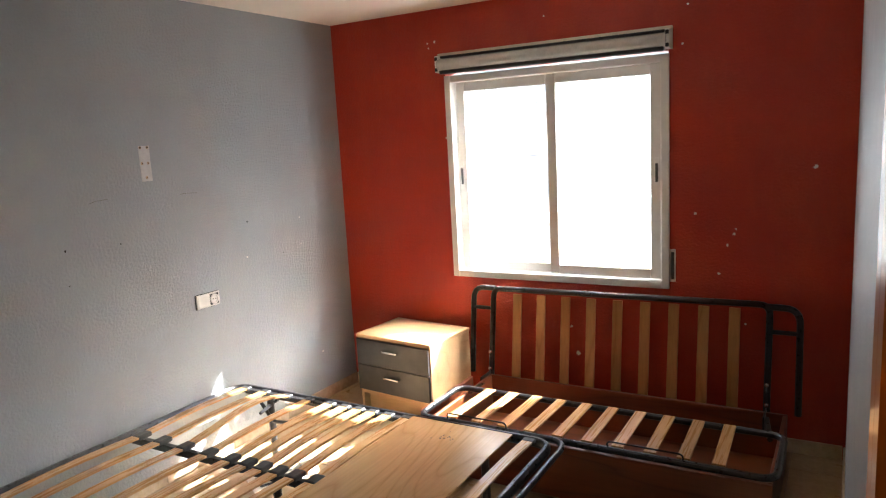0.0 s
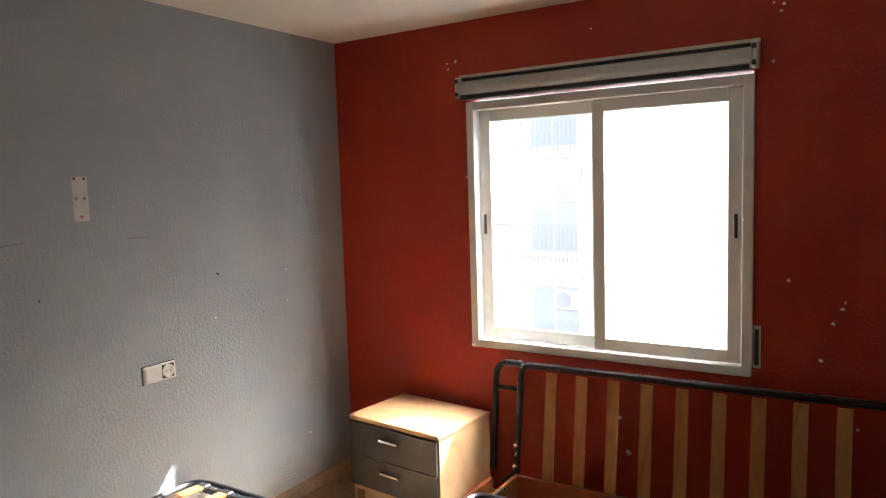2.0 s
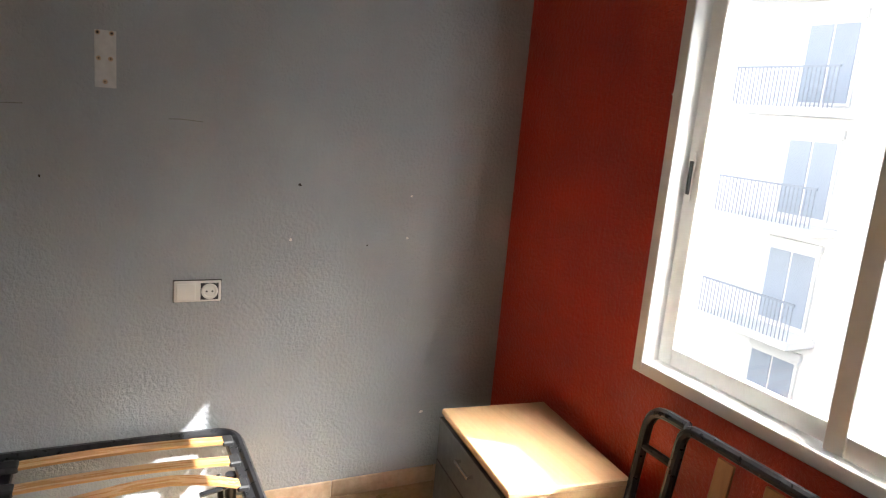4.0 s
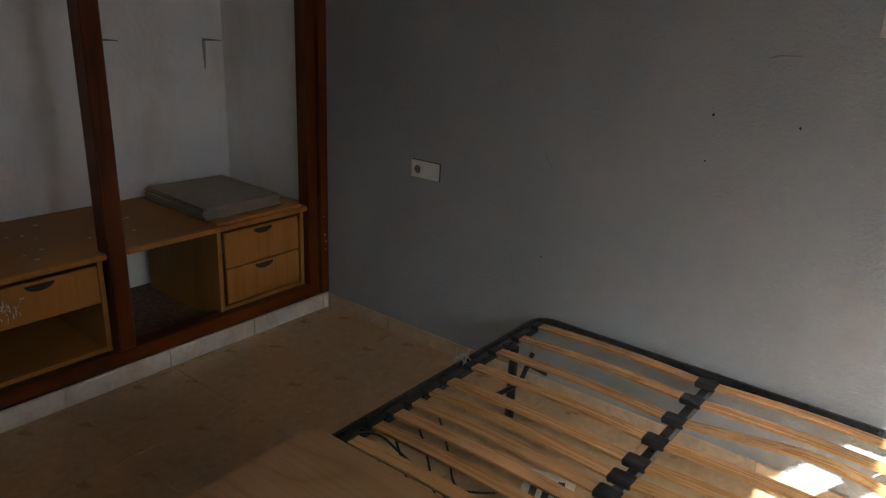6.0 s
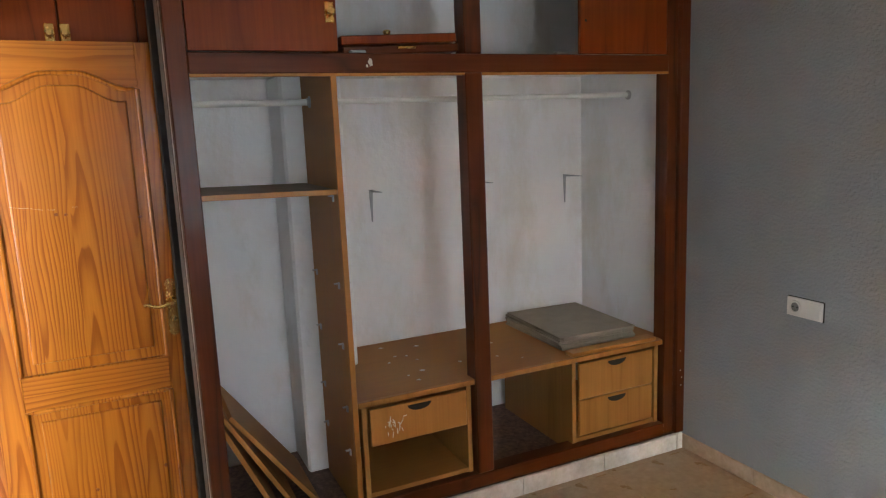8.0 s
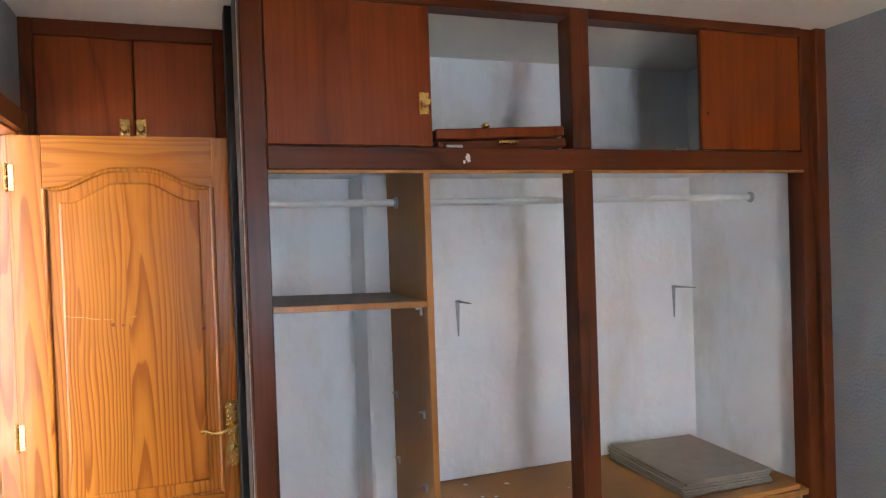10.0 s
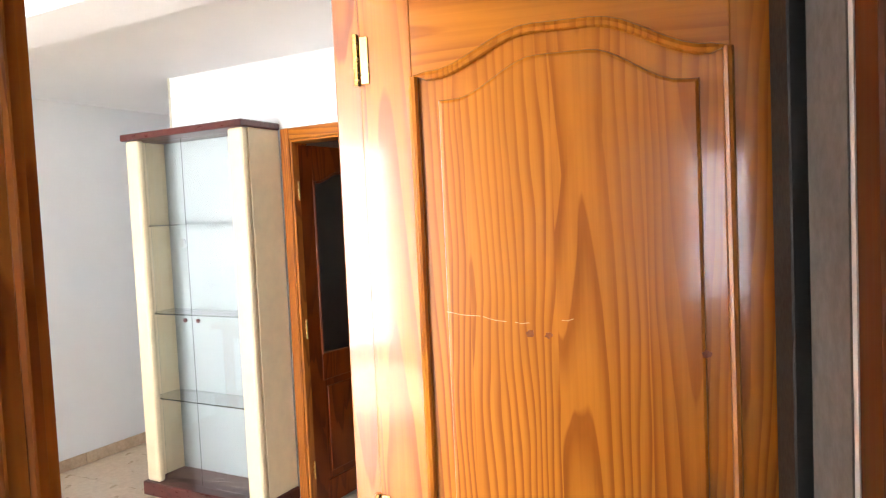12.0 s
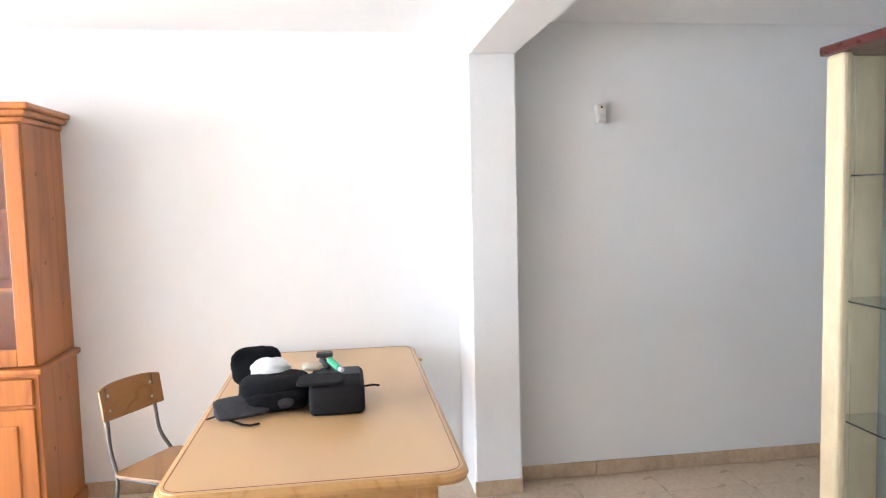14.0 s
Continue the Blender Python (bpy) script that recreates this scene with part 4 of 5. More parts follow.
# loose black cables dropping through the slats
pc = thing("power_cable", (1.08, -2.42, 0.0), "thin black power cables tangled under the bed slats", "cable")
for k, (xa, ya, xb, yb) in enumerate(((1.15, -2.50, 0.98, -2.30), (1.05, -2.47, 0.86, -2.36), (0.95, -2.46, 0.80, -2.22), (1.16, -2.44, 1.10, -2.05), (0.86, -2.45, 0.72, -2.30))):
    bar("cable", fillet([(xa, ya, BZ - 0.016), (xa - 0.02, ya + 0.03, 0.22), (xa - 0.05, ya + 0.05, 0.02), (xb, yb, 0.006), (xb - 0.14, yb + 0.10, 0.005)], 0.06, 6), 0.004, BLACK_RUBBER_GAP, pc, 6)
bar("cable", fillet([(1.17, -2.52, BZ + 0.02), (1.13, -2.46, BZ + 0.034), (1.14, -2.36, BZ + 0.012), (1.145, -2.22, BZ - 0.03), (1.14, -2.10, BZ - 0.10), (1.12, -2.0, 0.01)], 0.04, 6), 0.004, BLACK_RUBBER_GAP, pc, 6)

# boards lying on the foot half
pn = thing("hardboard_panel", (1.47, -1.82, 0.37), "brown hardboard panel lying across the bed slats", "panel")
bx("board", (1.238, BY0 - 0.05, BZ + 0.034), (1.757, BY1 - 0.055, BZ + 0.041), PANEL, pn, 0.001)
bm = bmesh.new()
for i in range(15):
    disc(bm, (1.50 + random.gauss(0, 0.022), -1.30 + random.gauss(0, 0.022), BZ + 0.041), (0, 0, 1), 0.0035, 0.0004, 8)
part("vent_holes", bm, HOLE, pn)["kind"] = "stuff"
# flattened printed cardboard under the bed
for i, (x, y, a) in enumerate(((0.62, -2.15, 20), (0.86, -1.55, -35), (0.5, -1.35, 60))):
    c = thing("flattened_carton", (x, y, 0.004), "flattened pale printed carton lying on the floor", "carton", "cartons under the bed")
    m = Matrix.Translation((x, y, 0.006)) @ pose(0, 0, 0, 0, 0, a)
    bx("sheet", (-0.14, -0.09, 0), (0.14, 0.09, 0.006), PALE_PAPER, c, 0.001, m=m)
    bx("flap", (0.14, -0.08, 0.003), (0.2, 0.08, 0.03), PALE_PAPER, c, 0.001, m=m)
    for q in range(3):
        bx("print_bar", (-0.1, -0.06 + q * 0.045, 0.0062), (0.05 + 0.02 * q, -0.035 + q * 0.045, 0.007), HOLE if q == 1 else GREY_NYLON, c, 0, m=m)

# ---- nightstand ----
ns = thing("nightstand", (0.66, -0.25, 0), "maple nightstand with two graphite drawers and chrome pulls", "nightstand")
NM = Matrix.Translation((0.662, -0.238, 0)) @ pose(0, 0, 0, 0, 0, -6.0)
NW, ND = 0.285, 0.205


def nbox(name, a, b, mat, parent, bevel=0.002, label=""):
    return bx(name, a, b, mat, parent, bevel, label, NM)


nbox("top", (-NW - 0.006, -ND - 0.012, 0.487), (NW + 0.006, ND, 0.51), MAPLE, ns, 0.004)
for s in (-1, 1):
    nbox("side", (s * NW, -ND, 0.0 if s else 0), (s * (NW - 0.02), ND, 0.487), MAPLE, ns, 0.002)
nbox("bottom", (-NW + 0.02, -ND - 0.004, 0.125), (NW - 0.02, ND, 0.15), MAPLE, ns, 0.002)
nbox("back", (-NW + 0.02, ND - 0.012, 0.15), (NW - 0.02, ND, 0.487), MAPLE, ns, 0.001)
nbox("plinth", (-NW + 0.03, -ND + 0.04, 0.0), (NW - 0.03, -ND + 0.055, 0.124), MAPLE, ns, 0.002)
for z0, z1 in ((0.32, 0.482), (0.154, 0.316)):
    d = nbox("drawer", (-NW + 0.004, -ND - 0.006, z0), (NW - 0.004, -ND - 0.022, z1), GRAPHITE, ns, 0.002, "graphite drawer front")
    zc = z1 - 0.055
    bm = bmesh.new()
    box(bm, (-0.06, -ND - 0.038, zc - 0.006), (0.06, -ND - 0.046, zc + 0.006), 0.002, NM)
    box(bm, (-0.056, -ND - 0.022, zc - 0.004), (-0.048, -ND - 0.040, zc + 0.004), 0, NM)
    box(bm, (0.048, -ND - 0.022, zc - 0.004), (0.056, -ND - 0.040, zc + 0.004), 0, NM)
    part("pull", bm, CHROME, d, "slim chrome pull")

# ---- folding sofa bed frame under the window ----
sb = thing("folding_bed_frame", (1.9, -0.5, 0), "black steel folding bed frame with upright slatted back over wooden box", "bed frame")
SX0, SX1 = 1.158, 2.682
bm = bmesh.new()
tube(bm, fillet([(SX0, -0.16, 0.215), (SX0, -0.075, 0.775), (SX1, -0.075, 0.788), (SX1, -0.16, 0.225)], 0.05, 5), 0.017, 10)
part("back_frame", bm, BLACK_STEEL, sb, "", True)
bar("back_rail", [(SX0, -0.15, 0.235), (SX1, -0.15, 0.245)], 0.016, BLACK_STEEL, sb)
for i in range(9):
    x = 1.318 + i * 0.1503
    z0, z1 = 0.225 + 0.006 * i / 9, 0.757 + 0.012 * i / 9
    bm = bmesh.new()
    box(bm, (x - 0.027, -0.006, 0), (x + 0.027, 0.004, z1 - z0), 0.002, Matrix.Translation((0, -0.152, z0)) @ Matrix.Rotation(-math.atan2(0.072, z1 - z0), 4, "X"))
    part("back_slat", bm, SLAT_Z, sb)
for x, d in ((SX0, -1), (SX1, 1)):
    bm = bmesh.new()
    tube(bm, fillet([(x - d * 0.01, -0.075, 0.777), (x + d * 0.135, -0.075, 0.777), (x + d * 0.14, -0.13, 0.25)], 0.075, 6), 0.017, 10)
    tube(bm, [(x, -0.09, 0.655), (x + d * 0.137, -0.09, 0.655)], 0.012, 8)
    part("side_loop", bm, BLACK_STEEL, sb, "", True)
    for z in (0.30, 0.40):
        bm = bmesh.new()
        lathe(bm, (x, -0.17 + (z - .3) * .13, z), (0, -1, 0), ((0, 0.011), (0.006, 0.010), (0.009, 0.005)), 10)
        part("bolt", bm, CHROME, sb, "bright bolt", True)
    bx("bracket_plate", (x - 0.004, -0.14, 0.19), (x + 0.004, -0.30, 0.285), BLACK_STEEL, sb, 0.002)
bm = bmesh.new()
tube(bm, fillet([(SX0 - 0.02, -0.52, 0.30), (SX1 + 0.11, -0.52, 0.30), (SX1 + 0.11, -0.955, 0.30), (SX0 - 0.02, -0.955, 0.30)], 0.07, 6, True), 0.016, 10, True)
part("seat_frame", bm, BLACK_STEEL, sb, "", True)
for i in range(10):
    x = 1.312 + i * 0.1377
    bm = bmesh.new()
    box(bm, (-0.027, -0.21, 0), (0.027, 0.21, 0.009), 0.002, Matrix.Translation((x + 0.02, -0.737, 0.312)) @ pose(0, 0, 0, 0, 0, -3 + 0.55 * i))
    part("seat_slat", bm, SLAT, sb)
for x in (1.47, 2.28):
    bar("mattress_stop", fillet([(x - 0.16, -0.955, 0.31), (x - 0.16, -0.965, 0.345), (x + 0.16, -0.965, 0.345), (x + 0.16, -0.955, 0.31)], 0.02), 0.004, BLACK_STEEL, sb, 6)
bar("fold_arm", [(SX0 - 0.0, -0.16, 0.24), (SX0 + 0.05, -0.53, 0.28)], 0.013, BLACK_STEEL, sb)
bar("fold_arm", [(SX1 + 0.0, -0.16, 0.24), (SX1 + 0.05, -0.53, 0.28)], 0.013, BLACK_STEEL, sb)
cb = thing("wooden_bed_box", (1.95, -0.55, 0), "reddish pine storage box under the folding bed frame", "bed box")
bx("front", (1.17, -0.94, 0.02), (2.78, -0.96, 0.275), BOXWOOD, cb, 0.003)
bx("back", (1.17, -0.19, 0.02), (2.78, -0.21, 0.275), BOXWOOD, cb, 0.003)
for x in (1.17, 2.76):
    bx("end", (x, -0.21, 0.02), (x + 0.02, -0.94, 0.275), BOXWOOD, cb, 0.003)
bx("base", (1.19, -0.21, 0.03), (2.76, -0.94, 0.045), BOXWOOD, cb, 0.001)
for x in (1.2, 2.75):
    for y in (-0.24, -0.91):
        bx("foot", (x - 0.02, y - 0.02, 0), (x + 0.02, y + 0.02, 0.03), BLACK_RUBBER_GAP, cb, 0.003)
ar = thing("pine_armrest_board", (1.06, -0.62, 0), "loose reddish pine board leaning beside the folding bed", "board")
bx("board", (1.085, -0.30, 0.0), (1.11, -0.86, 0.285), BOXWOOD, ar, 0.003, m=Matrix.Translation((0, 0, 0)))

# ---- living room ----
XF[0] = LIV
HL = 2.495
structure("wall_living_east", (7.95, 3.2, 0), (8.1, -3.79, HL), WHITE_WALL, "bright white painted living room wall")
tagged(bx("column", (7.55, -3.777, 0), (8.1, -4.036, HL), WHITE_WALL, None, 0.012), "white plastered column under the ceiling beam", "column", "", "structure")
tagged(bx("beam", (3.4, -3.78, 2.297), (7.55, -4.034, HL + 0.05), WHITE_WALL, None, 0.012), "white plastered ceiling beam", "beam", "", "structure")
structure("wall_alcove", (7.705, -4.036, 0), (7.85, -7.85, HL), WHITE_WALL, "plain white wall of the living room alcove")
D2A, D2B = 5.665, 4.93
bm = bmesh.new()
box(bm, (D2A + 0.03, -5.36, 0), (6.57, -5.47, HL)), box(bm, (4.2, -5.36, 0), (D2B - 0.03, -5.47, HL)), box(bm, (D2B - 0.03, -5.36, 2.07), (D2A + 0.03, -5.47, HL))
tagged(part("wall_living_south", bm, WHITE_WALL), "white wall with the glazed door", "wall", "", "structure")
tagged(bx("corner_bead", (6.57, -5.355, 0), (6.585, -5.475, HL), CREAM, None, 0.003), "yellowed bare edge of the white wall", "edge strip", "", "structure")
structure("wall_hall_end", (6.45, -7.85, 0), (7.85, -8.0, HL), WHITE_WALL, "plain white wall closing the hall")
structure("wall_kitchen_side", (6.45, -5.475, 0), (6.565, -7.85, HL), WHITE_WALL, "plain white partition beside the dark room")
structure("ceiling_living", (2.9, 3.3, HL), (8.1, -8.0, HL + 0.12), WHITE_WALL, "white painted living room ceiling")
bm = bmesh.new()
box(bm, (2.2, 3.0, 0), (4.5, 3.15, HL)), box(bm, (7.3, 3.0, 0), (8.1, 3.15, HL)), box(bm, (4.5, 3.0, 2.4), (7.3, 3.15, HL))
tagged(part("wall_living_north", bm, WHITE_WALL), "white wall with the balcony opening", "wall", "", "structure")
structure("wall_dark_room_end", (4.2, -7.72, 0), (6.45, -7.85, HL), DARK_ROOM, "wall behind the glazed door, its colour darkened for the room's shade")
bx_d = structure("wall_dark_room_side", (4.2, -5.47, 0), (4.3, -7.72, HL), DARK_ROOM, "side wall behind the glazed door, its colour darkened for the room's shade")

# kitchen units along the far wall of the dark room
def kitchen_unit(x0, x1, z0, z1, yb, yf, label, drawer=False, toe=0.0):
    u = thing("kitchen_cabinet", ((x0 + x1) / 2, yf, z0), label, "cabinet", "kitchen units")
    bx("body", (x0, yb, z0 + toe), (x1, yf - 0.02, z1), BOXWOOD, u, 0.002)
    if toe:
        bx("toe_kick", (x0, yb, z0), (x1, yf - 0.07, z0 + toe), BLACK_PLASTIC, u, 0.001)
    rows = ((z0 + toe + 0.004, z1 - 0.16), (z1 - 0.155, z1 - 0.004)) if drawer else ((z0 + toe + 0.004, z1 - 0.004),)
    for a, b in rows:
        d = bx("front", (x0 + 0.003, yf - 0.02, a), (x1 - 0.003, yf, b), BOXWOOD, u, 0.003)
        if b - a > 0.25:
            bm = bmesh.new()
            prism(bm, [(x0 + 0.07, yf, a + 0.07), (x1 - 0.07, yf, a + 0.07), (x1 - 0.07, yf, b - 0.07), (x0 + 0.07, yf, b - 0.07)], (0, 0.007, 0), 0.006)
            part("raised_panel", bm, BOXWOOD, d)
            hz = a + 0.06 if not drawer else b - 0.17
            bx("handle", (x1 - 0.055, yf + 0.002, hz), (x1 - 0.037, yf + 0.024, hz + 0.11), STEEL, d, 0.004, "dull steel pull handle")
        else:
            bx("handle", ((x0 + x1) / 2 - 0.05, yf + 0.002, (a + b) / 2 - 0.008), ((x0 + x1) / 2 + 0.05, yf + 0.022, (a + b) / 2 + 0.008), STEEL, d, 0.004, "dull steel pull handle")
    return u


for i in range(4):
    kx = 4.305 + i * 0.535
    kitchen_unit(kx, kx + 0.53, 0.0, 0.865, -7.715, -7.11, "dark reddish wood kitchen base cabinet", True, 0.1)
    kitchen_unit(kx, kx + 0.53, 1.80, 2.42, -7.715, -7.38, "dark reddish wood kitchen wall cabinet above the worktop")
wk = thing("kitchen_worktop", (5.37, -7.4, 0.866), "black stone kitchen worktop with high upstand", "worktop")
bx("slab", (4.302, -7.715, 0.866), (6.447, -7.09, 0.902), BLACK_PLASTIC, wk, 0.004)
bx("upstand", (4.302, -7.715, 0.902), (6.447, -7.69, 1.12), BLACK_PLASTIC, wk, 0.002)
hd2 = thing("cooker_hood", (5.9, -7.5, 1.57), "black built-in cooker hood under the wall cabinets", "cooker hood")
bx("casing", (4.84, -7.715, 1.60), (6.445, -7.36, 1.796), BLACK_PLASTIC, hd2, 0.004)
bx("lip", (4.84, -7.36, 1.585), (6.445, -7.33, 1.64), BLACK_PLASTIC, hd2, 0.004)
tagged(bx("backsplash", (4.302, -7.722, 1.122), (6.447, -7.712, 1.598), PLINTH, None, 0.001), "pale tiled kitchen backsplash above the worktop", "backsplash", "", "structure")

# glazed door, ajar into the dark room
d2 = tagged(thing("door_2", (D2A, -5.40, 0.01), "varnished pine door with arched dark glass pane, ajar", "door"), kind="structure")
keep = XF[0]
XF[0] = LIV @ Matrix.Translation((D2A, -5.40, 0)) @ pose(0, 0, 0, 0, 0, 86)
W2 = 0.72
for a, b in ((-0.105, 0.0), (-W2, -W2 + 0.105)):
    bx("stile", (a, 0, 0.012), (b, -0.034, 2.03), SHADED_PINE, d2, 0.003)
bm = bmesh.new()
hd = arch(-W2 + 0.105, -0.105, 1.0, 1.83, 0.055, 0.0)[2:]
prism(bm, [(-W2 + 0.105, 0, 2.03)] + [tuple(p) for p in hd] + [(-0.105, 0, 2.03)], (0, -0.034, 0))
part("head_rail", bm, SHADED_PINE, d2)
bx("lock_rail", (-W2 + 0.105, 0, 0.72), (-0.105, -0.034, 0.87), SHADED_PINE, d2, 0.003)
bx("bottom_rail", (-W2 + 0.105, 0, 0.012), (-0.105, -0.034, 0.15), SHADED_PINE, d2, 0.003)
bx("lower_panel", (-W2 + 0.105, -0.008, 0.15), (-0.105, -0.026, 0.72), SHADED_PINE, d2, 0.002)
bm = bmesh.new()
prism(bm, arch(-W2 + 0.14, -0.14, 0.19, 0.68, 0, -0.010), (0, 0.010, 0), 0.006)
part("raised_panel", bm, SHADED_PINE, d2)
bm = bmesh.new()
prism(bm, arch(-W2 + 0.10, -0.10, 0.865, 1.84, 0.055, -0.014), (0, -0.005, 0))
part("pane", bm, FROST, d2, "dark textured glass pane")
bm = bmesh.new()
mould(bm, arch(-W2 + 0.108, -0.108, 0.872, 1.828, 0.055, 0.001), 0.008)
part("moulding", bm, SHADED_PINE, d2, "", True)
lever_handle(d2, -W2 + 0.045, 0.0, 1.02, 1, 1)
XF[0] = keep
for z in (1.78, 1.03, 0.25):
    bar("hinge", [(D2A - 0.006, -5.385, z - 0.05), (D2A - 0.006, -5.385, z + 0.05)], 0.007, BRASS, d2, 8, label="brass hinge")
f2 = tagged(thing("door_frame_2", (5.3, -5.36, 0), "pine architrave and lining of the glazed door", "door frame"), kind="structure")
for x0, x1, xs in ((D2A, D2A + 0.03, 1), (D2B - 0.03, D2B, -1)):
    bx("jamb", (x0, -5.352, 0), (x1, -5.48, 2.04), LINING, f2, 0.003)
bx("head", (D2B - 0.03, -5.352, 2.04), (D2A + 0.03, -5.48, 2.07), PINE_X, f2, 0.003)
bx("architrave", (D2A + 0.012, -5.36, 0), (D2A + 0.07, -5.34, 2.115), LINING, f2, 0.006)
bx("architrave", (D2B - 0.012, -5.36, 0), (D2B - 0.08, -5.34, 2.115), LINING, f2, 0.006)
bx("architrave", (D2B - 0.012, -5.36, 2.052), (D2A + 0.012, -5.34, 2.115), PINE_X, f2, 0.006)

# display cabinet with glass shelves
vc = thing("display_cabinet", (6.19, -5.21, 0), "cream display cabinet with burgundy top and glass shelves", "display cabinet")
V0, V1, VY0, VY1 = 5.745, 6.63, -5.07, -5.345
bx("top", (V0 - 0.012, VY0 + 0.015, 2.108), (V1 + 0.02, VY1, 2.145), BURGUNDY, vc, 0.006)
bx("base", (V0 - 0.012, VY0 + 0.015, 0.085), (V1 + 0.02, VY1, 0.165), BURGUNDY, vc, 0.006)
bx("plinth", (V0 + 0.02, VY0 - 0.03, 0.0), (V1 - 0.02, VY1, 0.085), CREAM_LAM, vc, 0.004)
for a, b in ((V0, V0 + 0.105), (V1 - 0.105, V1)):
    bx("column", (a, VY0, 0.165), (b, VY0 - 0.05, 2.108), CREAM_LAM, vc, 0.018, seg=3)
bx("side", (V0, VY0 - 0.05, 0.165), (V0 + 0.018, VY1, 2.108), CREAM_LAM, vc, 0.002)
bx("side", (V1 - 0.018, VY0 - 0.05, 0.165), (V1, VY1, 2.108), CREAM_LAM, vc, 0.002)
bx("back", (V0 + 0.018, VY1 + 0.02, 0.165), (V1 - 0.018, VY1 + 0.008, 2.108), PALE_BACK, vc, 0.001, "pale grey back panel")
for z in (1.625, 1.125, 0.635):
    bx("shelf", (V0 + 0.02, VY0 - 0.055, z), (V1 - 0.02, VY1 + 0.022, z + 0.006), SHELF_GLASS, vc, 0, "clear glass shelf")
for x in (6.19, 6.288):
    bm = bmesh.new()
    lathe(bm, (x, VY0 - 0.052, 1.10), (0, 1, 0), ((0, 0.012), (0.008, 0.012), (0.01, 0.006)), 12)
    part("door_knob", bm, BURGUNDY, vc, "tiny dark knob", True)
for a, b in ((V0 + 0.108, 6.238), (6.242, V1 - 0.108)):
    g = bx("glass_door", (a, VY0 - 0.053, 0.17), (b, VY0 - 0.055, 2.1), SHELF_GLASS, vc, 0, "clear frameless glass door")
    g.visible_shadow = False
bm = bmesh.new()
lathe(bm, (6.5, VY1 + 0.021, 1.52), (0, 1, 0), ((0, 0.026), (0.006, 0.026), (0.008, 0.02)), 16)
part("cable_cover", bm, STEEL, vc, "round grey cable cover", True)

# motion detector high on the wall
pir = thing("wall_sensor", (7.705, -4.56, 1.95), "small white alarm sensor on the white wall", "sensor")
bx("housing", (7.705, -4.562, 1.955), (7.665, -4.502, 2.06), WHITE_PLASTIC, pir, 0.010, seg=2)
bx("lens", (7.6655, -4.554, 1.97), (7.659, -4.510, 2.01), OFFWHITE, pir, 0.003)
bm = bmesh.new()
disc(bm, (7.665, -4.532, 2.042), (-1, 0, 0), 0.006, 0.002, 10)
part("indicator", bm, HOLE, pir)

# table
tb = thing("dining_table", (7.0, -3.05, 0), "beech laminate dining table with rounded pine edge", "table")
TX0, TX1, TY0, TY1 = 6.075, 7.905, -2.575, -3.49
bm = bmesh.new()
prism(bm, fillet([(TX0, TY0, 0.725), (TX1, TY0, 0.725), (TX1, TY1, 0.725), (TX0, TY1, 0.725)], 0.08, 6, True), (0, 0, 0.0255), 0.004)
part("tabletop", bm, TABLE_TOP, tb)
bm = bmesh.new()
tube(bm, fillet([(TX0, TY0, 0.729), (TX1, TY0, 0.729), (TX1, TY1, 0.729), (TX0, TY1, 0.729)], 0.08, 6, True), 0.016, 8, True, 1.1)
part("edge_moulding", bm, TABLE_EDGE, tb, "rounded pine edge", True)
bm = bmesh.new()
tube(bm, fillet([(TX0 + 0.012, TY0 - 0.012, 0.7505), (TX1 - 0.012, TY0 - 0.012, 0.7505), (TX1 - 0.012, TY1 + 0.012, 0.7505), (TX0 + 0.012, TY1 + 0.012, 0.7505)], 0.07, 6, True), 0.0015, 6, True)
part("edge_joint", bm, KNOT, tb, "dark joint line round the top")
for a, b in (((TX0 + 0.09, TY0 - 0.09), (TX1 - 0.09, TY0 - 0.112)), ((TX0 + 0.09, TY1 + 0.09), (TX1 - 0.09, TY1 + 0.112)),
             ((TX0 + 0.09, TY0 - 0.112), (TX0 + 0.112, TY1 + 0.112)), ((TX1 - 0.09, TY0 - 0.112), (TX1 - 0.112, TY1 + 0.112))):
    bx("apron", (*a, 0.62), (*b, 0.725), TABLE_EDGE, tb, 0.003)
for x in (TX0 + 0.08, TX1 - 0.08):
    for y in (TY0 - 0.08, TY1 + 0.08):
        sx, sy = (1 if x < 7 else -1), (-1 if y > -3 else 1)
        bm = bmesh.new()
        vs = box(bm, (x, y, 0), (x + sx * 0.07, y + sy * 0.07, 0.724), 0.006)
        part("leg", bm, TABLE_EDGE, tb)
bm = bmesh.new()
tube(bm, [(7.62, TY1 - 0.012, 0.733), (7.62, TY1 - 0.03, 0.733)], 0.008, 8)
part("extension_knob", bm, BRASS, tb, "tiny brass knob", True)

# camera rucksack, lying open
bp = thing("rucksack", (6.85, -2.83, 0.75), "open black nylon rucksack lying on the table", "rucksack")


